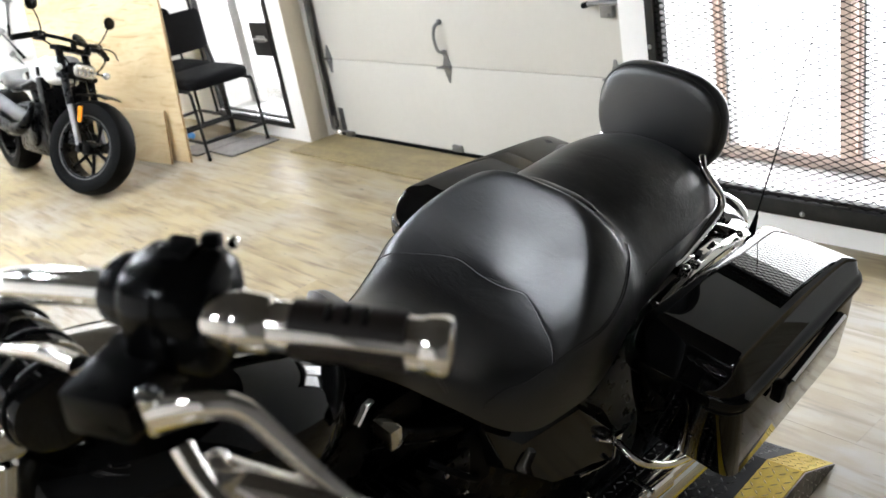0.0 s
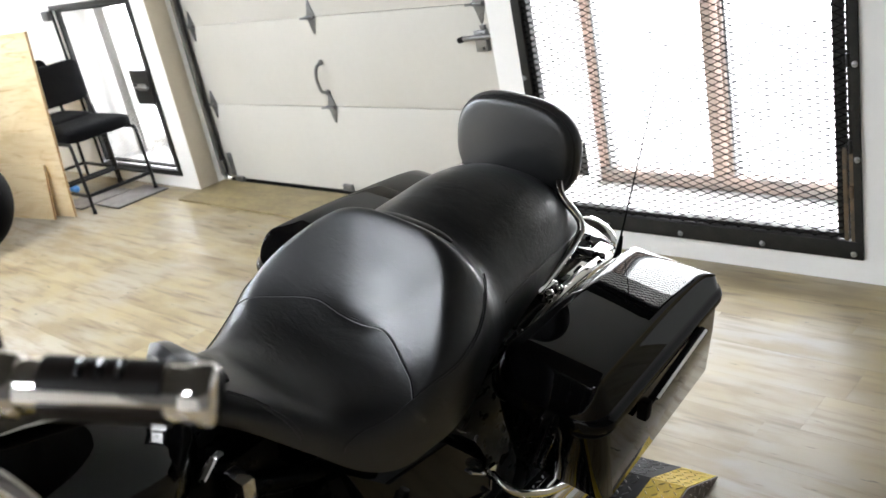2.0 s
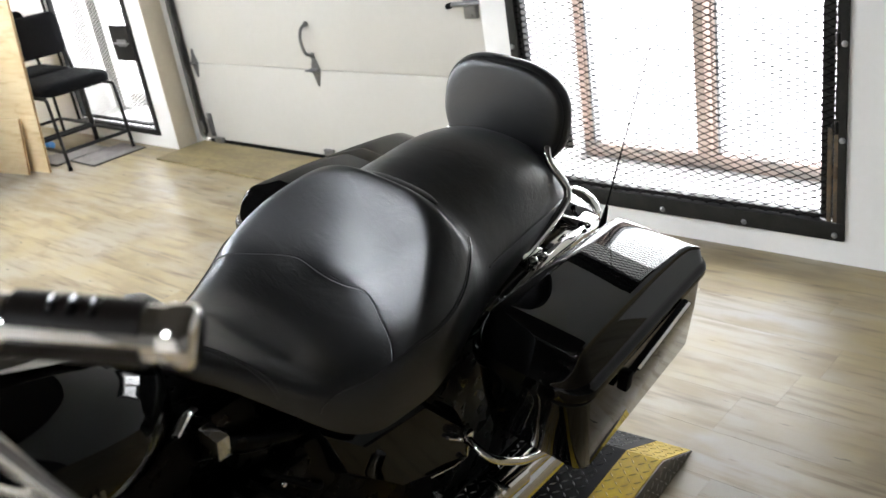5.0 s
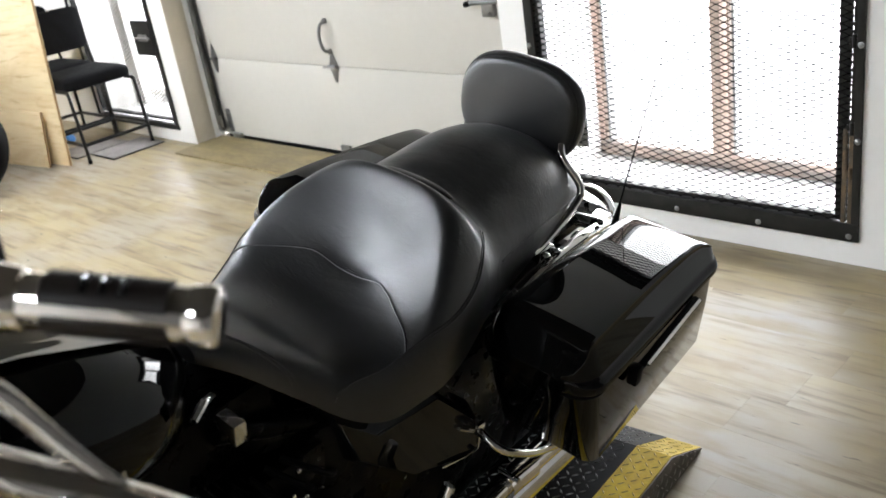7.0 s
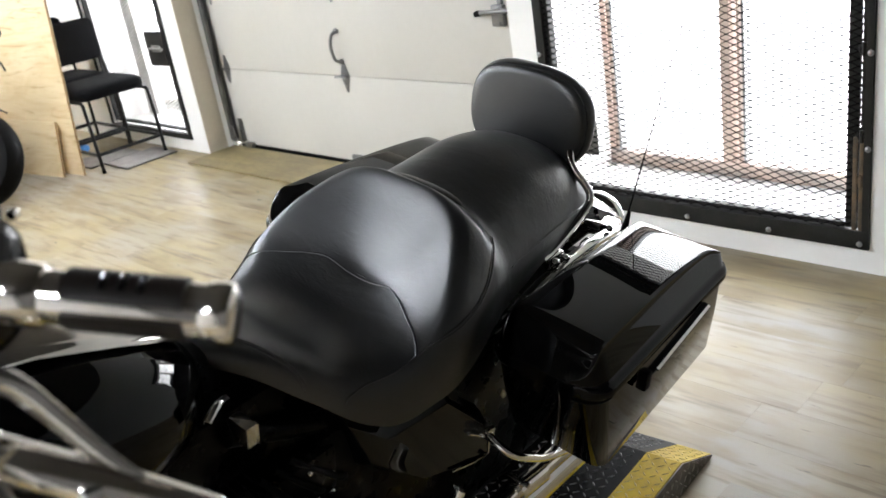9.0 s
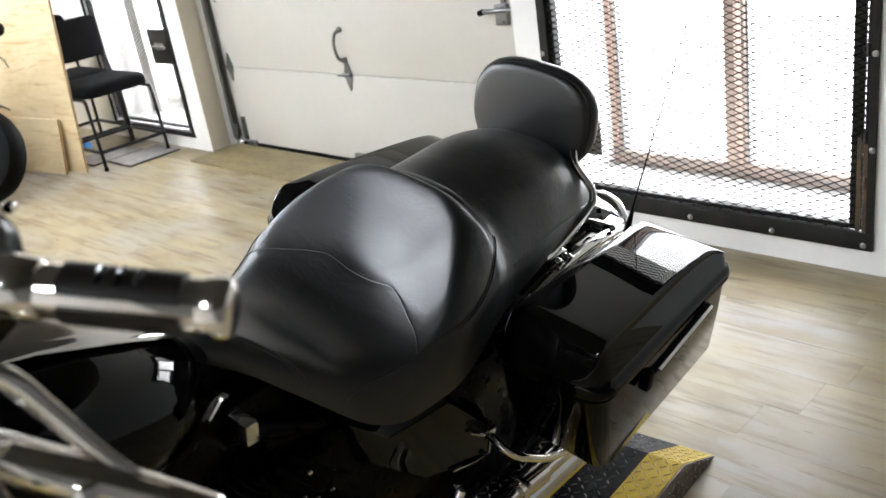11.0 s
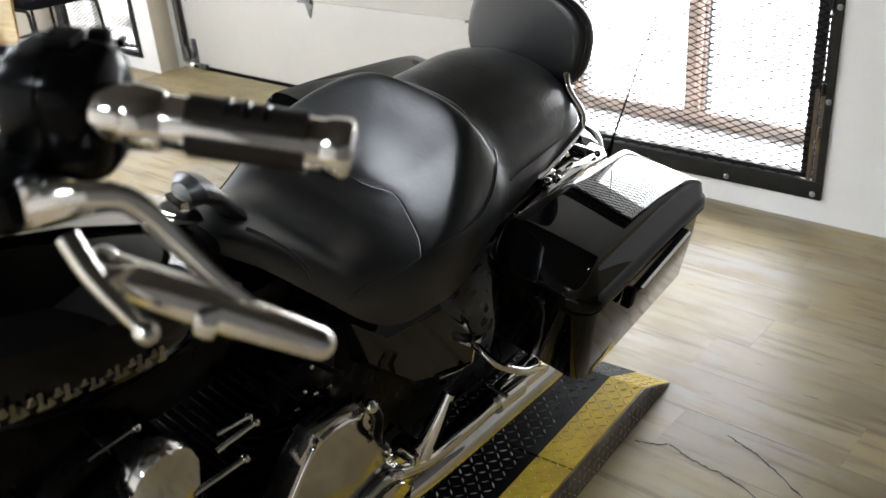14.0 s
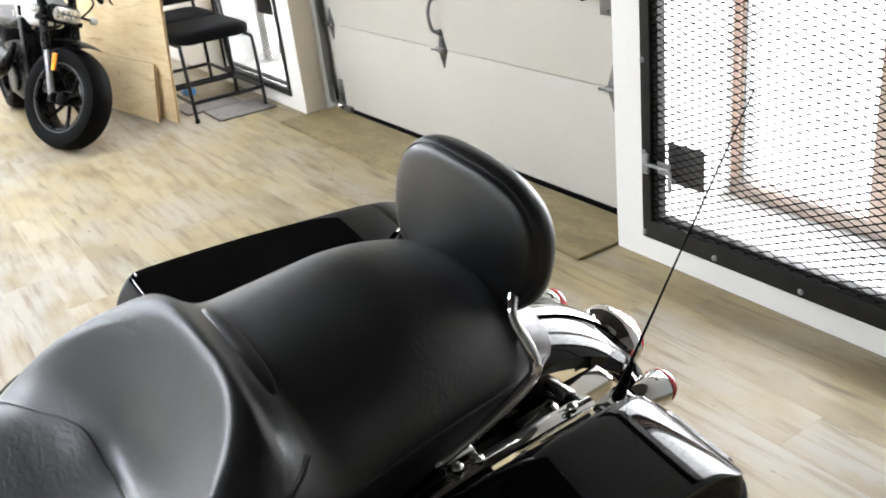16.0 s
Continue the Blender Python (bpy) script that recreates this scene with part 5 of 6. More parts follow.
for sd in (1, -1):
    A = Vector((0.866, sd * 0.466, 1.401))
    B = Vector((0.780, sd * 0.579, 1.393))
    A, B = A.lerp(B, -0.02), A.lerp(B, 0.89)
    D = (B - A)
    n_ = D.normalized()
    grip = part("grip", cyl(A, B, 0.0192, 0.0192, seg=28, bevel=0.003), SATINCHROME, bar, "chrome grip with ribbed rubber inserts")
    part("flange", cyl(A - n_ * 0.012, A + n_ * 0.014, 0.0240, 0.0215, seg=28, bevel=0.003), SATINCHROME, bar)
    part("end_cap", cyl(B - n_ * 0.012, B + n_ * 0.014, 0.0200, 0.0232, seg=32, bevel=0.007), SATINCHROME, bar)
    side_v = Vector((0, 0, 1)).cross(n_).normalized()
    up_v = n_.cross(side_v).normalized() * -1
    for q in range(3):
        ang = radians(GRIP_TURN * sd + 120 * q)
        c_ = side_v * math.cos(ang) + Vector((0, 0, 1)) * math.sin(ang)
        ins = bmesh.new()
        nn = 11
        inner, outer = [], []
        for j in range(nn):
            t_ = ang + radians(-46 + 92 * j / (nn - 1))
            e_ = side_v * math.cos(t_) + Vector((0, 0, 1)) * math.sin(t_)
            outer.append(e_ * 0.0218)
        ring0 = [A + n_ * 0.030 + o for o in outer] + [A + n_ * 0.030 + o * 0.85 for o in reversed(outer)]
        ring1 = [A + n_ * (D.length - 0.018) + o for o in outer] + [A + n_ * (D.length - 0.018) + o * 0.85 for o in reversed(outer)]
        loft([ring0, ring1], bm=ins)
        insert = part("rubber_insert", ins, GRIPRUBBER, bar)
        if q == 0:
            for d_ in (0.44, 0.54, 0.64):
                rib = [A + n_ * (D.length * d_) + (side_v * math.cos(ang + radians(k_)) + Vector((0, 0, 1)) * math.sin(ang + radians(k_))) * 0.0215 for k_ in (-22, -11, 0, 11, 22)]
                part("rib", tube(rib, 0.0026, seg=8, n=3), RIBGLOSS, insert)
    C = Vector((0.886, sd * 0.400, 1.394))
    HM = Matrix.Translation(C) @ pose(0, 0, 0, 0, 0, sd * 32)
    hb = loft([[(x, y, z - 0.002) for x, z in rrect(-0.041 + i, 0.041 - i, -0.050 + i, 0.046 - i, 0.030 - i * 0.4, 5)] for i, y in ((0.016, -0.037), (0.006, -0.034), (0.001, -0.026), (0.0, -0.004), (0.0015, -0.002), (0.0015, 0.0), (0.0, 0.002), (0.001, 0.024), (0.005, 0.032), (0.014, 0.037))])
    bmesh.ops.transform(hb, matrix=HM, verts=hb.verts)
    sw = part("switch_housing", hb, SWITCHBLACK, bar, "black switch housing")
    for j in range(3):
        part("button", box(-0.049, -0.039, -0.022 + j * 0.016, -0.010 + j * 0.016, -0.012, 0.006, 0.003, m=HM), SATIN, sw)
    part("button", box(-0.020, 0.006, -0.012, 0.010, 0.042, 0.050, 0.003, m=HM), SATIN, sw)
    part("rocker", box(-0.036, -0.024, 0.014 * sd - 0.008, 0.014 * sd + 0.008, 0.030, 0.046, 0.004, m=HM), SATIN, sw)
    for zz in (0.034, -0.034):
        part("screw", cyl(HM @ Vector((-0.043, sd * 0.026, zz)), HM @ Vector((-0.036, sd * 0.026, zz)), 0.0045, seg=10, bevel=0.001), CHROME, sw)
    part("throttle_collar", cyl(A - n_ * 0.034, A - n_ * 0.010, 0.0185, 0.0225, seg=28, bevel=0.003), SATINCHROME, bar, "chrome collar between housing and grip")
    part("clamp", cyl(C + Vector((0.02, -sd * 0.055, 0)), C + Vector((0.012, -sd * 0.028, 0)), 0.030, seg=24, bevel=0.004), SWITCHBLACK, bar)
    per = part("lever_perch", box(-0.02, 0.055, -0.034 if sd > 0 else -0.022, 0.022 if sd > 0 else 0.034, -0.026, 0.012, 0.006, m=Matrix.Translation((0.926, sd * 0.399, 1.359)) @ pose(0, 0, 0, 0, 0, sd * 28)), SATIN, bar, "black lever perch")
    lv = part("lever", tube([(0.945, sd * 0.445, 1.352), (0.925, sd * 0.472, 1.364), (0.905, sd * 0.492, 1.362), (0.892, sd * 0.515, 1.340), (0.880, sd * 0.542, 1.315), (0.866, sd * 0.570, 1.292)], 0.007, flat=1.5, radii=[0.0105, 0.0085, 0.0070, 0.0062, 0.0055, 0.0045]), SATINCHROME, bar, "polished clutch and brake lever")
    part("lever_pivot", cyl((0.945, sd * 0.442, 1.338), (0.945, sd * 0.442, 1.372), 0.010, seg=14, bevel=0.002), ALLOY, lv)
    st = part("signal_stalk", tube([(0.930, sd * 0.492, 1.318), (0.912, sd * 0.518, 1.308), (0.890, sd * 0.545, 1.296), (0.862, sd * 0.578, 1.281), (0.838, sd * 0.606, 1.268)], 0.012, radii=[0.0150, 0.0165, 0.0165, 0.0150, 0.0125], seg=18), SATINCHROME, bar, "chrome bullet turn signal and stalk")
    part("signal_cap", ball((0.838, sd * 0.606, 1.268), 0.0122, scale=(1, 1, 1), seg=18), SATINCHROME, st)
    part("stalk_ring", cyl((0.895, sd * 0.542, 1.292), (0.884, sd * 0.554, 1.288), 0.019, seg=20, bevel=0.003), CHROME, st)
    mr_ = part("mirror_stem", tube([(0.945, sd * 0.478, 1.345), (0.945, sd * 0.500, 1.328), (0.942, sd * 0.523, 1.313), (0.938, sd * 0.542, 1.300)], 0.0058, radii=[0.0085, 0.008, 0.007, 0.005]), SATINCHROME, bar, "chrome rod with a ball end")
    part("ball_end", ball((0.937, sd * 0.544, 1.299), 0.0092, seg=12), SATINCHROME, mr_)
    part("knuckle", ball((0.928, sd * 0.490, 1.322), 0.0125, seg=14), CHROME, mr_)
    part("bracket", box(0.918, 0.94, sd * 0.485, sd * 0.515, 1.312, 1.330, 0.005), CHROME, mr_)
    part("clamp_bolt", cyl(C + Vector((0.0, -sd * 0.048, -0.046)), C + Vector((0.004, -sd * 0.052, -0.020)), 0.0065, seg=12, bevel=0.002), SATINCHROME, bar)
    part("cable_fitting", tube([(0.955, sd * 0.345, 1.345), (0.962, sd * 0.30, 1.335), (0.975, sd * 0.25, 1.318), (0.985, sd * 0.20, 1.295)], 0.0065, radii=[0.008, 0.008, 0.0055, 0.005]), SATINCHROME, bar, "bright cable ferrule")

# instrument pod ahead of the tank, with chrome ribs
pod = part("instrument_pod", cyl((0.925, -0.11, 1.165), (0.925, 0.17, 1.165), 0.052, seg=36, bevel=0.012), GLOSS, bike, "gloss black instrument pod with chrome ribs")
for k in range(9):
    y = -0.09 + 0.03 * k
    part("rib", lathe([(0.050, -0.004), (0.0545, -0.003), (0.0555, 0.0), (0.0545, 0.003), (0.050, 0.004)], 36, m=pose(0.925, y, 1.165)), CHROME if k % 2 else SATIN, pod)
part("pod_stem", cyl((0.945, 0.03, 1.07), (0.935, 0.03, 1.13), 0.03, seg=20), SATIN, pod)


# ---- ramp under the motorcycle ----
RAMP = Matrix.Translation((0.229, 2.142, 0)) @ pose(0, 0, 0, 0, 0, -90 + 5.0)
RH, RL, RW, RS = 0.085, 3.1, 0.74, 0.17
ramp = thing("lift_ramp", RAMP, "low tread-plate ramp, black with worn yellow edges", "ramp")


def ramp_h(s):
    return RH * min(1.0, max(0.0, s / RS)) + 0.004


def deck(y0, y1, name, mat, label=""):
    for a, b in ((0.0, 0.545), (0.552, 1.30), (1.307, RL)):
        bm = bmesh.new()
        xs = [x for x in (0.0, RS, 0.545, 0.552, 1.30, 1.307, RL) if a <= x <= b]
        rings = [[(x, y0, 0.0 if x else -0.0), (x, y1, 0.0), (x, y1, ramp_h(x)), (x, y0, ramp_h(x))] for x in xs]
        loft(rings, bm=bm)
        part(name, bm, mat, ramp, label, smooth=False)


YE = 0.095
deck(0.0, -YE, "yellow_edge", PLATEYELLOW, "worn yellow tread-plate edge")
deck(-YE - 0.001, -RW + YE + 0.001, "deck_plate", PLATEBLACK, "black tread-plate deck")
deck(-RW + YE, -RW, "yellow_edge", PLATEYELLOW, "worn yellow tread-plate edge")
side_bm = loft([[(x, 0.001, 0.0), (x, 0.004, 0.0), (x, 0.004, max(0.003, ramp_h(x) - 0.003)), (x, 0.001, max(0.003, ramp_h(x) - 0.003))] for x in (0.0, RS, RL)])
part("side_plate", side_bm, PLATESTEEL, ramp, "bare steel tread-plate side", smooth=False)


def lugs(x0, x1, y0, y1, surf, name, mat, pitch=0.023, flip=False, lx=0.0105, ly=0.0026, lz=0.0024):
    verts, faces = [], []
    nx, ny = int((x1 - x0) / pitch), int((y1 - y0) / pitch)
    for i in range(nx):
        for j in range(ny):
            x, y = x0 + (i + 0.5) * pitch, y0 + (j + 0.5) * pitch
            a = radians(45 if (i + j) % 2 else -45)
            c, s = math.cos(a), math.sin(a)
            k = len(verts)
            for px, py, pz in ((-lx, 0, 0), (0, -ly, 0), (lx, 0, 0), (0, ly, 0), (-lx * 0.5, 0, lz), (lx * 0.5, 0, lz)):
                verts.append(surf(x + px * c - py * s, y + px * s + py * c, pz))
            faces += [(k, k + 1, k + 4), (k + 1, k + 5, k + 4), (k + 1, k + 2, k + 5), (k + 2, k + 3, k + 5), (k + 3, k + 4, k + 5), (k + 3, k, k + 4)]
    me = bpy.data.meshes.new(name)
    me.from_pydata(verts, [], faces)
    me.materials.append(mat)
    ob = new(name, me)
    ob.parent = ramp
    ob["kind"] = "stuff"


lugs(0.01, 1.5, -RW + YE, -YE, lambda x, y, z: (x, y, ramp_h(x) + z), "deck_tread", TREADTIP)
lugs(0.01, 1.5, -YE, 0.0, lambda x, y, z: (x, y, ramp_h(x) + z), "edge_tread", YELLOWTIP)
lugs(0.03, 1.5, 0.0, RH, lambda x, y, z: (x, 0.004 + z, min(y, max(0.0, ramp_h(x) - 0.006))), "side_tread", SIDETIP, pitch=0.024)


# ---- plywood ----
def plywood(name, corner, along, length, height, lean, label):
    p = thing(name, Matrix.Translation(corner) @ pose(0, 0, 0, 0, 0, math.degrees(math.atan2(along[1], along[0]))) @ pose(0, 0, 0, lean, 0, 0), label, "plywood sheet")
    part("face_ply", box(0, length, 0, 0.003, 0, height), PLY, p, "pale pine face veneer", smooth=False)
    part("core", box(0.0006, length - 0.0006, 0.003, 0.015, 0.0006, height - 0.0006), PLYEDGE, p, smooth=False)
    part("back_ply", box(0, length, 0.015, 0.018, 0, height), PLY, p, smooth=False)


plywood("plywood_sheet", (-4.672, 2.722, 0), (-0.992, -0.125), 2.0, 1.22, 5.0, "large pale pine plywood sheet leaning upright on its long edge")
plywood("plywood_offcut", (-4.80, 2.635, 0), (-0.987, -0.16), 0.95, 0.37, 9.0, "short plywood offcut leaning against a larger sheet")


# ---- chairs ----
def chair():
    ch = thing("stacking_chair", pose(-4.80, 3.03, 0), "black fabric chair with a black tubular steel frame", "chair", "chairs by the window")
    cush = loft([[(x, y, z) for x, y in rrect(-0.25 + i, 0.25 - i, -0.235 + i, 0.235 - i, 0.07, 6)] for i, z in ((0.03, 0.474), (0.006, 0.485), (0.0, 0.508), (0.004, 0.534), (0.018, 0.551), (0.05, 0.560), (0.10, 0.564))])
    part("seat", cush, FABRIC, ch, "padded black fabric seat")
    bk = loft([[(x + 0.0, y, z) for y, z in rrect(-0.225 + i, 0.225 - i, 0.660 + i, 0.945 - i, 0.05, 6)] for i, x in ((0.02, -0.265), (0.002, -0.275), (0.0, -0.295), (0.004, -0.312), (0.025, -0.32))])
    bmesh.ops.transform(bk, matrix=pose(0, 0, 0, 0, 0, 0), verts=bk.verts)
    part("backrest", bk, FABRIC, ch, "padded black fabric backrest")
    for sy in (1, -1):
        y = sy * 0.235
        part("front_leg", tube([(0.15, y * 0.9, 0.466), (0.205, y * 0.97, 0.460), (0.232, y, 0.42), (0.25, y, 0.02)], 0.0115, n=5), BLACKTUBE, ch)
        part("rear_leg", tube([(-0.225, y * 0.98, 0.47), (-0.245, y, 0.02)], 0.0115, smooth=False), BLACKTUBE, ch)
        part("back_post", tube([(-0.20, y * 0.95, 0.47), (-0.25, y * 0.97, 0.485), (-0.285, y * 0.95, 0.62), (-0.33, y * 0.92, 0.86)], 0.0115, n=5), BLACKTUBE, ch)
        part("seat_rail", tube([(-0.23, y * 0.93, 0.468), (0.18, y * 0.93, 0.468)], 0.011, smooth=False), BLACKTUBE, ch)
        part("side_stretcher", tube([(-0.24, y, 0.125), (0.243, y, 0.125)], 0.0125, smooth=False), BLACKTUBE, ch)
        for x in (0.25, -0.245):
            part("foot", cyl((x, y, 0.0), (x, y, 0.025), 0.014, seg=12), RUBBER, ch)
    part("cross_stretcher", tube([(0.243, -0.235, 0.125), (0.243, 0.235, 0.125)], 0.0125, smooth=False), BLACKTUBE, ch)
    part("cross_stretcher", tube([(-0.24, -0.235, 0.125), (-0.24, 0.235, 0.125)], 0.0125, smooth=False), BLACKTUBE, ch)
    return ch


c1 = chair()
copy_thing(c1, pose(-5.36, 3.05, 0.0))
for tx, ty in ((-4.60, 3.12), (-4.93, 3.02)):
    cp = thing("carpet_tile", pose(tx, ty, 0), "grey carpet tile on the floor under the chairs", "carpet", "carpet tiles")
    part("backing", slab(rrect(-0.160, 0.160, -0.215, 0.175, 0.006, 3), 0.001, 0.006, 0.001), RUBBER, cp, "black rubber backing")
    part("carpet_top", slab(rrect(-0.155, 0.155, -0.210, 0.170, 0.008, 3), 0.006, 0.012, 0.002), CARPET, cp)
bl = thing("blue_cloth", pose(-5.30, 3.0, 0), "crumpled blue cloth on the floor", "cloth")
bm = ball((0, 0, 0.03), 0.06, scale=(1.2, 0.8, 0.5), seg=24)
for v in bm.verts:
    v.co += Vector(noise.noise_vector(v.co * 25)) * 0.014
part("fold", bm, BLUE, bl)
tagged(mesh_object("threshold_board", box(DL + 0.03, DR - 0.005, 3.155, WY + 0.18, 0.0, 0.013, 0.003), TANBOARD, smooth=False), "worn tan board laid along the garage door", "floor board")


def scratch(points, seed, label):
    """A ragged dark gouge, raised a hair over the planks."""
    random.seed(seed)
    pts = spline([Vector((*q, 0.0012)) for q in points], 9)
    pts = [q + Vector((random.uniform(-1, 1), random.uniform(-1, 1), 0)) * 0.0028 for q in pts]
    radii = [random.uniform(0.0009, 0.0034) for q in pts]
    ob = mesh_object("floor_scratch", tube(pts, 0.002, seg=6, smooth=False, flat=0.25, radii=radii), HOSE)
    tagged(ob, label, "scratch", "scratches in the floor", kind="structure")


scratch(((0.285, 1.868), (0.33, 1.885), (0.365, 1.905), (0.40, 1.892), (0.47, 1.88), (0.55, 1.872), (0.72, 1.80)), 3, "ragged dark scratch across the floor planks")
scratch(((0.46, 2.02), (0.55, 1.995), (0.63, 1.95), (0.72, 1.90), (0.80, 1.86)), 5, "faint dark scratch across the floor planks")


# ---- second motorcycle ----
B2 = Matrix.Translation((-4.70, 2.065, 0)) @ pose(0, 0, 0, 0, 0, 1.64) @ pose(0, 0, 0, -8.8, 0, 0)
STEER = Matrix.Translation((-0.30, 0, 0.85)) @ Matrix.Rotation(radians(31), 4, Vector((-0.5, 0, 0.866))) @ Matrix.Translation((0.30, 0, -0.85))
m2 = thing("cruiser_motorcycle", B2, "white and black cruiser motorcycle parked by the plywood", "motorcycle")
R2 = 0.305


def tyre2(s, r, w, nm):
    ty = part(nm, lathe([(r * 0.66, -w * 0.42), (r * 0.80, -w * 0.52), (r * 0.93, -w * 0.46), (r * 0.985, -w * 0.25), (r, 0), (r * 0.985, w * 0.25), (r * 0.93, w * 0.46), (r * 0.80, w * 0.52), (r * 0.66, w * 0.42), (r * 0.64, 0)], 56, m=pose(s, 0, r)), RUBBER, m2, "black tyre on a black cast wheel")
    part("rim", lathe([(r * 0.60, -w * 0.40), (r * 0.67, -w * 0.43), (r * 0.65, -w * 0.2), (r * 0.65, w * 0.2), (r * 0.67, w * 0.43), (r * 0.60, w * 0.40), (r * 0.58, 0)], 56, m=pose(s, 0, r)), SATIN, ty, "black rim with a machined edge")
    part("rim_edge", lathe([(r * 0.665, w * 0.425), (r * 0.675, w * 0.435), (r * 0.665, w * 0.445), (r * 0.65, w * 0.435)], 56, m=pose(s, 0, r)), PLASTIC, ty)
    part("rim_edge", lathe([(r * 0.665, -w * 0.425), (r * 0.675, -w * 0.435), (r * 0.665, -w * 0.445), (r * 0.65, -w * 0.435)], 56, m=pose(s, 0, r)), PLASTIC, ty)
    part("hub", cyl((s, -0.07, r), (s, 0.07, r), 0.045, seg=24, bevel=0.005), SATIN, ty)
    for k in range(7):
        a = 2 * math.pi * k / 7 + 0.2
        sp = tube([(s + 0.035 * math.cos(a), 0.02, r + 0.035 * math.sin(a)), (s + 0.12 * math.cos(a + 0.1), 0.015, r + 0.12 * math.sin(a + 0.1)), (s + r * 0.62 * math.cos(a + 0.12), 0, r + r * 0.62 * math.sin(a + 0.12))], 0.012, seg=8, n=3)
        part("spoke", sp, SATIN, ty)


tyre2(0, R2, 0.16, "front_wheel")
tyre2(-1.48, R2, 0.18, "rear_wheel")
fd2 = []
for k in range(16):
    a = radians(66 + 40 * k / 15)
    fd2.append([(0.338 * math.cos(a) + 0.012 * math.sin(b) * math.cos(a), 0.078 * math.cos(b), R2 + (0.338 + 0.012 * math.sin(b)) * math.sin(a)) for b in (math.pi * j / 8 for j in range(9))] + [((0.334 + 0.011 * math.sin(b)) * math.cos(a), 0.074 * math.cos(b), R2 + (0.334 + 0.011 * math.sin(b)) * math.sin(a)) for b in (math.pi * j / 8 for j in range(8, -1, -1))])
part("front_fender", loft(fd2), SATIN, m2, "short black front fender")
top2 = Vector((-0.27, 0, 1.0))
for sd in (1, -1):
    lo, hi = Vector((0.0, sd * 0.115, R2)), Vector((-0.222, sd * 0.115, 0.925))
    fk = part("fork_leg", cyl(lo.lerp(hi, 0.42), hi, 0.025, seg=20), SATIN, m2, "black upper fork tube")
    part("stanchion", cyl(lo.lerp(hi, 0.02), lo.lerp(hi, 0.44), 0.019, seg=18), HARDWARE, fk, "silver lower fork tube")
    part("axle_clamp", box(-0.02, 0.02, sd * 0.115 - 0.016, sd * 0.115 + 0.016, R2 - 0.03, R2 + 0.03, 0.008), SATIN, fk)
    part("reflector", box(0.0, 0.03, sd * 0.145 - 0.006, sd * 0.145 + 0.006, 0.46, 0.56, 0.004), AMBER, fk, "amber side reflector")
    part("caliper", box(-0.11, -0.05, sd * 0.085 - 0.012, sd * 0.085 + 0.012, 0.32, 0.40, 0.01), SATIN, fk)
for z, s in ((0.918, -0.225), (0.745, -0.158)):
    part("fork_clamp", box(s - 0.04, s + 0.04, -0.145, 0.145, z - 0.015, z + 0.02, 0.01), SATIN, m2, "black fork clamp")
m2u = new("upper")
m2u.matrix_basis = B2 @ pose(0.03, 0, 0)
hl = part("headlight", loft([[(x, y, 0.845 + z) for y, z in rrect(-0.11 + i, 0.11 - i, -0.05 + i, 0.05 - i, 0.045 - i * 0.5, 6)] for i, x in ((0.02, -0.16), (0.0, -0.13), (0.0, -0.09), (0.006, -0.08))]), SATIN, m2u, "wide oval headlight")
part("lens", loft([[(x, y, 0.845 + z) for y, z in rrect(-0.10 + i, 0.10 - i, -0.042 + i, 0.042 - i, 0.038 - i * 0.5, 6)] for i, x in ((0.0, -0.079), (0.004, -0.07), (0.02, -0.064))]), LENS, hl, "clear ribbed lens")
for k in range(5):
    for z in (0.83, 0.86):
        part("reflector_cell", ball((-0.066, -0.07 + 0.035 * k, z), 0.011, scale=(0.5, 1, 1), seg=8), CHROME, hl)
for sd in (1, -1):
    t2 = part("turn_signal", cyl((-0.12, sd * 0.13, 0.85), (-0.10, sd * 0.20, 0.845), 0.008), SATIN, m2u, "small bullet turn signal")
    part("lens", ball((-0.095, sd * 0.215, 0.845), 0.024, scale=(1.2, 1, 1), seg=14), LENS, t2)
hb2 = part("handlebar", tube([(-0.42, -0.40, 1.03), (-0.37, -0.28, 1.075), (-0.28, -0.13, 1.07), (-0.28, 0, 1.06), (-0.28, 0.13, 1.07), (-0.37, 0.28, 1.075), (-0.42, 0.40, 1.03)], 0.013), SATIN, m2u, "black handlebar")
for sd in (1, -1):
    part("grip", cyl((-0.385, sd * 0.31, 1.066), (-0.425, sd * 0.42, 1.025), 0.018, seg=14), RUBBER, hb2)
    part("switch_block", box(-0.405, -0.345, sd * 0.25 - 0.03, sd * 0.25 + 0.03, 1.04, 1.10, 0.012), SATIN, hb2)
    part("lever", tube([(-0.33, sd * 0.27, 1.075), (-0.30, sd * 0.33, 1.06), (-0.34, sd * 0.43, 1.02)], 0.006), SATIN, hb2)
    mi = part("mirror", tube([(-0.36, sd * 0.25, 1.09), (-0.35, sd * 0.29, 1.16), (-0.36, sd * 0.33, 1.22)], 0.005), SATIN, m2u, "round bar mirror on a thin stem")
    part("mirror_shell", ball((-0.36, sd * 0.345, 1.255), 0.05, scale=(0.25, 1, 0.85), seg=18), SATIN, mi)
    part("mirror_glass", cyl((-0.372, sd * 0.345, 1.255), (-0.3745, sd * 0.345, 1.255), 0.042, seg=24), MIRROR, mi)
    part("riser", cyl((-0.275, sd * 0.06, 1.0), (-0.28, sd * 0.06, 1.06), 0.02, seg=14), SATIN, hb2)
    part("cable", tube([(-0.36, sd * 0.24, 1.05), (-0.25, sd * 0.2, 0.98), (-0.24, sd * 0.08, 0.86), (-0.32, 0, 0.75)], 0.006), RUBBER, hb2)
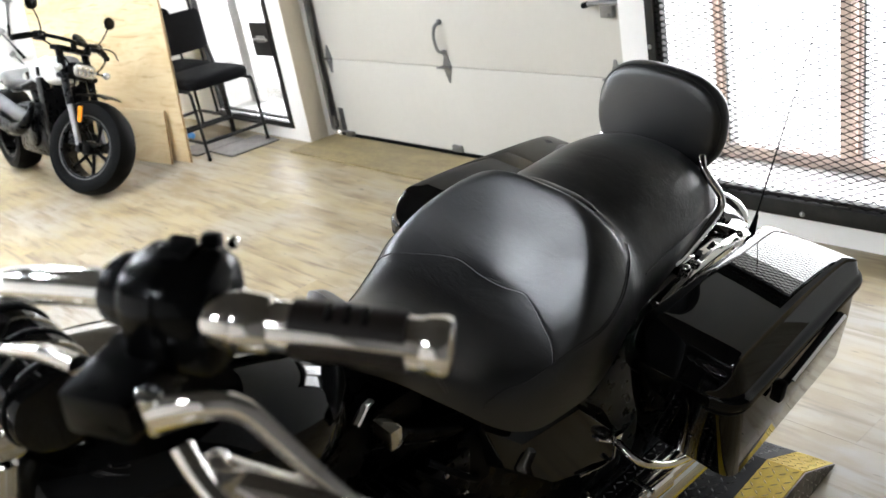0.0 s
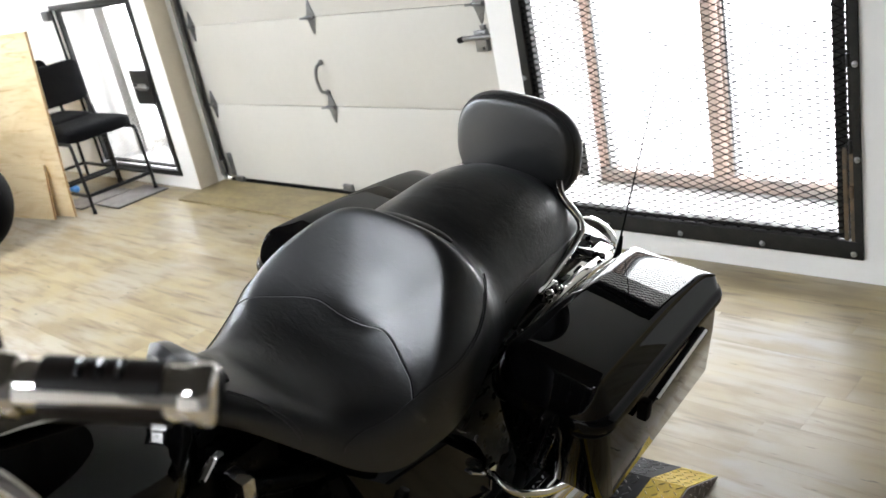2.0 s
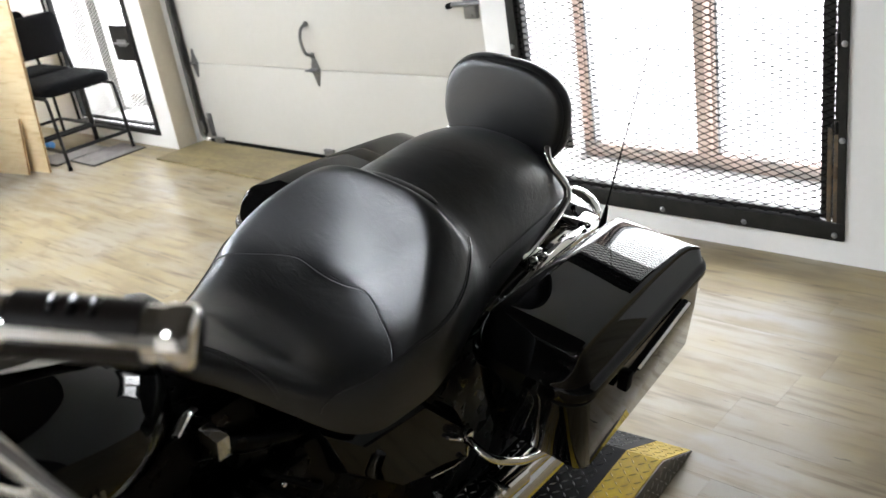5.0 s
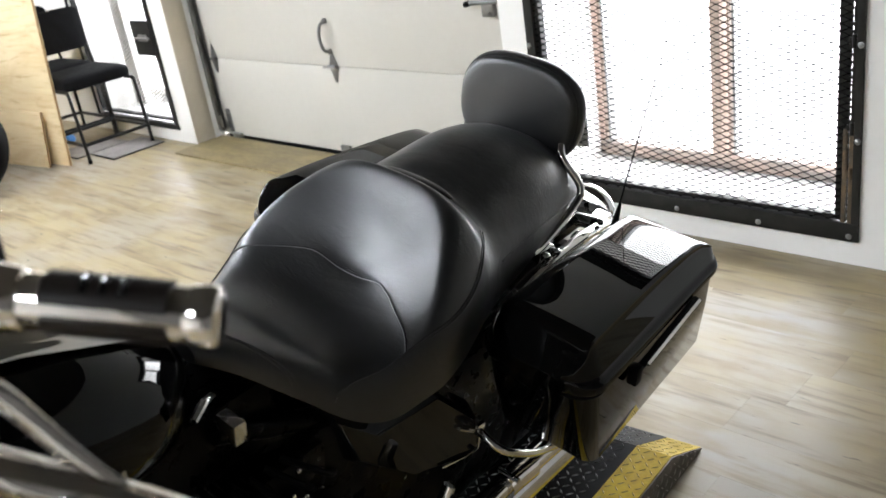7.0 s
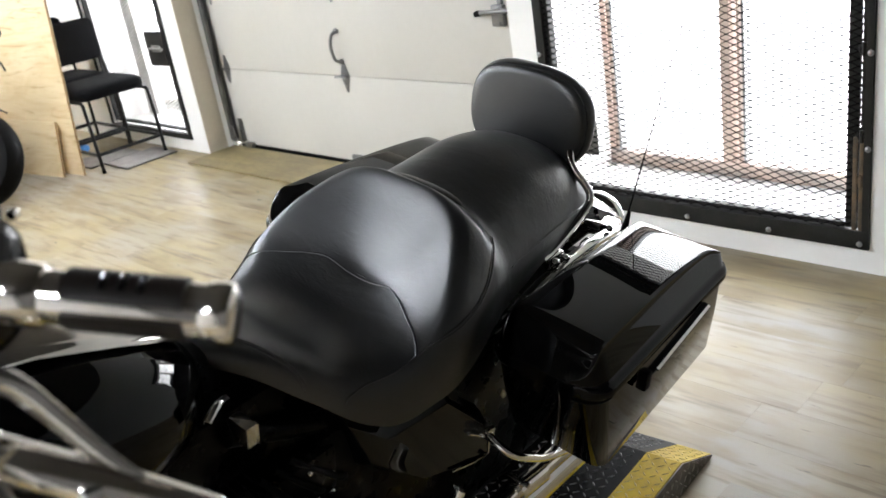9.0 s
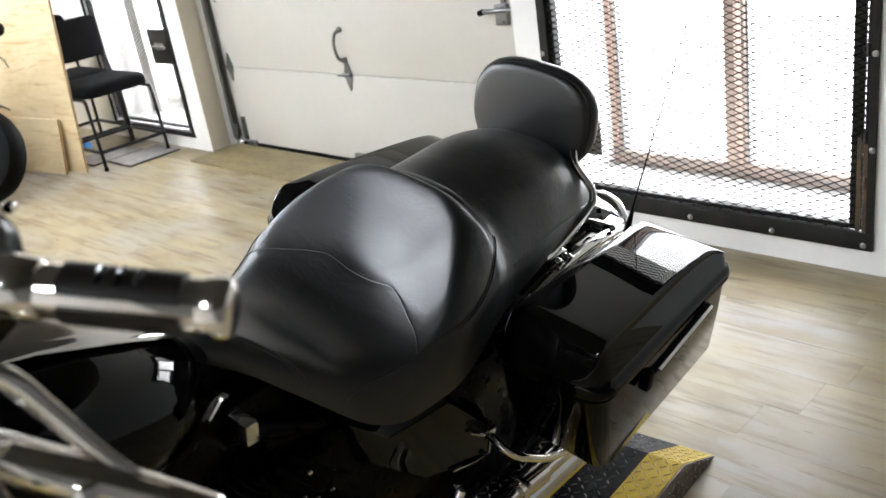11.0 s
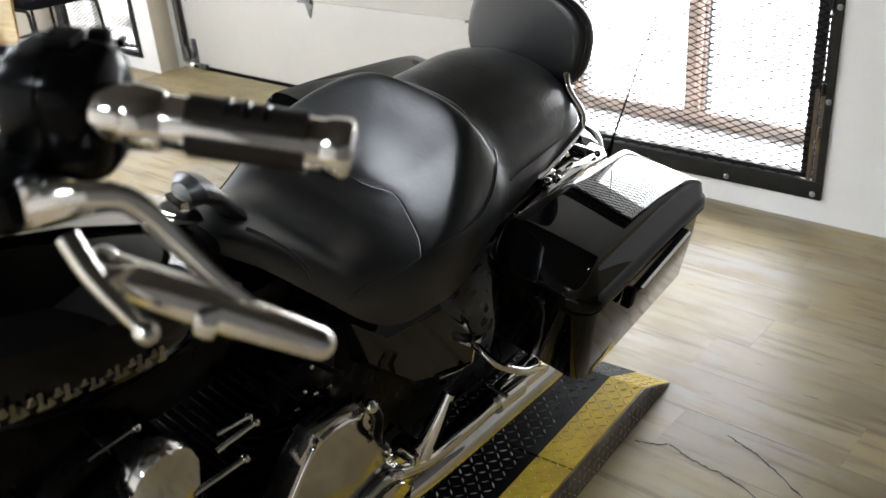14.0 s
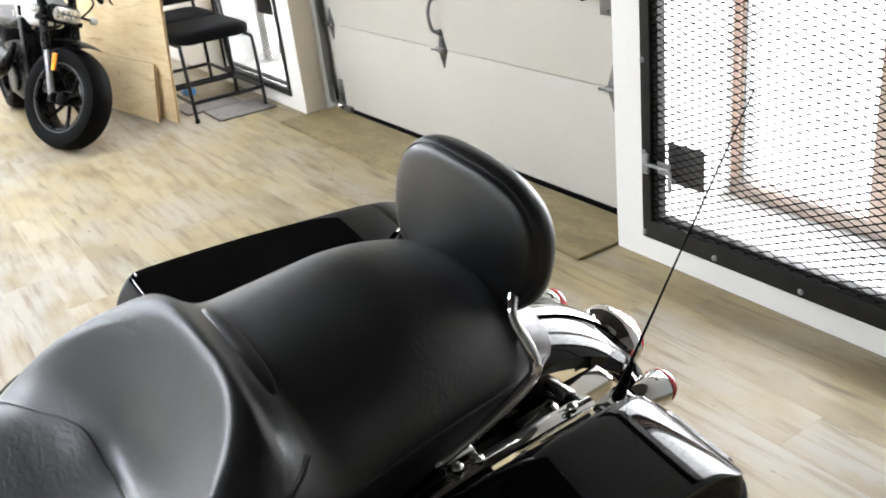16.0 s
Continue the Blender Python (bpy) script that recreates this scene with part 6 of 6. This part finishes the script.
part("gauge", cyl((-0.30, 0, 1.08), (-0.285, 0, 1.095), 0.05, seg=28, bevel=0.006), SATIN, m2u, "round black gauge")
tk = []
for s, h, w, b in ((-0.33, 0.90, 0.07, 0.80), (-0.37, 0.955, 0.12, 0.775), (-0.48, 0.965, 0.145, 0.76), (-0.64, 0.925, 0.135, 0.755), (-0.76, 0.855, 0.09, 0.76), (-0.80, 0.82, 0.05, 0.77)):
    tk.append([(s, w * math.copysign(abs(math.cos(a)) ** 0.7, math.cos(a)), (h + b) / 2 + (h - b) / 2 * math.copysign(abs(math.sin(a)) ** 0.7, math.sin(a))) for a in (2 * math.pi * j / 24 for j in range(24))])
tk2 = part("fuel_tank", loft(tk), WHITEPAINT, m2u, "white fuel tank with a dark band")
part("tank_band", box(-0.47, -0.43, -0.1475, 0.1475, 0.84, 0.90, 0.004), SATIN, tk2)
part("seat", loft([[(s, y, z) for y, z in rrect(-w, w, 0.72, h, 0.03, 5)] for s, w, h in ((-0.76, 0.07, 0.79), (-0.85, 0.13, 0.795), (-1.05, 0.15, 0.80), (-1.25, 0.13, 0.84), (-1.32, 0.09, 0.83))]), LEATHER, m2u, "black solo seat")
part("tail_section", loft([[(s, y, z) for y, z in rrect(-w, w, h - 0.1, h, 0.03, 5)] for s, w, h in ((-1.15, 0.12, 0.79), (-1.4, 0.11, 0.86), (-1.55, 0.07, 0.86))]), WHITEPAINT, m2u, "white tail section")
part("radiator", box(-0.46, -0.36, -0.15, 0.15, 0.24, 0.76, 0.02), SATIN, m2u, "black radiator")
en2 = part("engine", box(-0.98, -0.40, -0.16, 0.16, 0.22, 0.56, 0.05), SATIN, m2u, "black v-twin engine")
for base, tilt in ((-0.52, 26), (-0.76, -26)):
    cm_ = pose(base, 0, 0.52, 0, tilt, 0)
    c2 = part("cylinder", cyl(cm_ @ Vector((0, 0, 0)), cm_ @ Vector((0, 0, 0.2)), 0.075, seg=20), SATIN, en2)
    part("head_cover", box(-0.075, 0.075, -0.10, 0.10, 0.17, 0.25, 0.025, m=cm_), ALLOY, c2)
for k, z in enumerate((0.50, 0.42)):
    ex = part("exhaust", tube([(-0.55, -0.17, 0.58), (-0.50, -0.21, 0.52), (-0.62, -0.22 - 0.04 * k, z), (-1.0, -0.24 - 0.04 * k, z + 0.08 - 0.03 * k), (-1.5, -0.25 - 0.04 * k, z + 0.17 - 0.06 * k)], 0.04, seg=18, radii=[0.02, 0.024, 0.046, 0.050, 0.048]), PLASTIC if k == 0 else SATIN, m2u, "wide exhaust pipe")
part("engine_cover", cyl((-0.62, -0.16, 0.38), (-0.62, -0.185, 0.38), 0.10, seg=30, bevel=0.008), SATIN, en2)
part("engine_cover", cyl((-0.62, 0.16, 0.38), (-0.62, 0.185, 0.38), 0.10, seg=30, bevel=0.008), SATIN, en2)
part("frame_tube", tube([(-0.30, 0.0, 0.82), (-0.5, 0.1, 0.74), (-0.9, 0.13, 0.66), (-1.3, 0.10, 0.68)], 0.02), SATIN, m2u)
part("frame_tube", tube([(-0.30, 0.0, 0.82), (-0.5, -0.1, 0.74), (-0.9, -0.13, 0.66), (-1.3, -0.10, 0.68)], 0.02), SATIN, m2u)
part("swingarm", tube([(-0.98, 0.12, 0.34), (-1.48, 0.13, 0.325)], 0.03, smooth=False), SATIN, m2u)
part("side_stand", tube([(-0.75, 0.15, 0.25), (-0.78, 0.26, 0.008)], 0.012, smooth=False), SATIN, m2u)


for ob in list(m2u.children):
    ob.parent = m2
    kind_ = ob.name.split(".")[0]
    if kind_ in ("headlight", "turn_signal"):
        ob.location = (-0.02, 0, -0.057)
    elif kind_ in ("handlebar", "mirror", "gauge"):
        ob.location = (0.13, 0, -0.10)
    elif kind_ in ("fuel_tank", "seat", "tail_section"):
        ob.location = (0.09, 0, -0.075)
    else:
        ob.location = (0.05, 0, 0)
for ob in list(m2.children):
    if ob.name.split(".")[0] in ("front_wheel", "front_fender", "fork_leg", "fork_clamp", "headlight", "turn_signal", "handlebar", "mirror", "gauge"):
        ob.matrix_basis = STEER @ ob.matrix_basis
bpy.data.objects.remove(m2u)


# hand tools hung on the far wall
def hand_tool(y, z, tilt, size):
    tl = thing("hand_tool", pose(X0 + 0.004, y, z) @ pose(0, 0, 0, tilt), "dark steel hand tool hung on the white wall", "tool", "tools on the wall")
    part("shaft", cyl((0.012, 0, -0.09 * size), (0.012, 0, 0.07 * size), 0.008, seg=10, bevel=0.002), PLASTIC, tl)
    part("grip", tube([(0.014, 0, -0.16 * size), (0.014, 0, -0.12 * size), (0.014, 0, -0.08 * size)], 0.013, seg=10), RUBBER, tl)
    part("head", box(0.0, 0.026, -0.03 * size, 0.03 * size, 0.065 * size, 0.11 * size, 0.006), ZINC, tl)


for ty_, tz_, ta, sz in ((2.60, 0.80, 25, 1.2), (2.63, 0.62, 30, 0.9), (2.67, 1.04, -15, 1.3)):
    hand_tool(ty_, tz_, ta, sz)


# ---- floor planks, last ----
random.seed(11)
PW, PL_ = 0.183, 1.22
meshes, far_v, far_f = {}, [], []
for j in range(int((WY - YB) / PW) + 1):
    y0 = WY - 0.001 - (j + 1) * PW
    far_row = y0 + PW < -2.2
    x = X0 + 0.01 - random.random() * PL_
    while x < X1:
        a, b = max(x, X0 + 0.002), min(x + PL_ - 0.0003, X1 - 0.002)
        x += PL_
        if b - a < 0.05:
            continue
        if far_row:
            k, ya = len(far_v), max(y0, YB + 0.002)
            far_v += [(a, ya, -0.0035), (b, ya, -0.0035), (b, y0 + PW - 0.0003, -0.0035), (a, y0 + PW - 0.0003, -0.0035), (a, ya, 0.0), (b, ya, 0.0), (b, y0 + PW - 0.0003, 0.0), (a, y0 + PW - 0.0003, 0.0)]
            far_f += [(k + 4, k + 5, k + 6, k + 7), (k, k + 1, k + 5, k + 4), (k + 1, k + 2, k + 6, k + 5), (k + 2, k + 3, k + 7, k + 6), (k + 3, k, k + 4, k + 7)]
            continue
        key = round(b - a, 3)
        if key not in meshes:
            bm = box(0, b - a, 0, PW - 0.0003, -0.0035, 0.0, 0.0002, seg=1)
            me = bpy.data.meshes.new("plank")
            bm.to_mesh(me)
            bm.free()
            me.materials.append(PLANK)
            meshes[key] = me
        pk = new("plank", meshes[key])
        pk.location = (a, y0, 0)
        pk.parent = floor
far_me = bpy.data.meshes.new("far_planks")
far_me.from_pydata(far_v, [], far_f)
far_me.materials.append(PLANK)
far_ob = new("far_planks", far_me)
far_ob.parent = floor
far_ob["kind"] = "stuff"
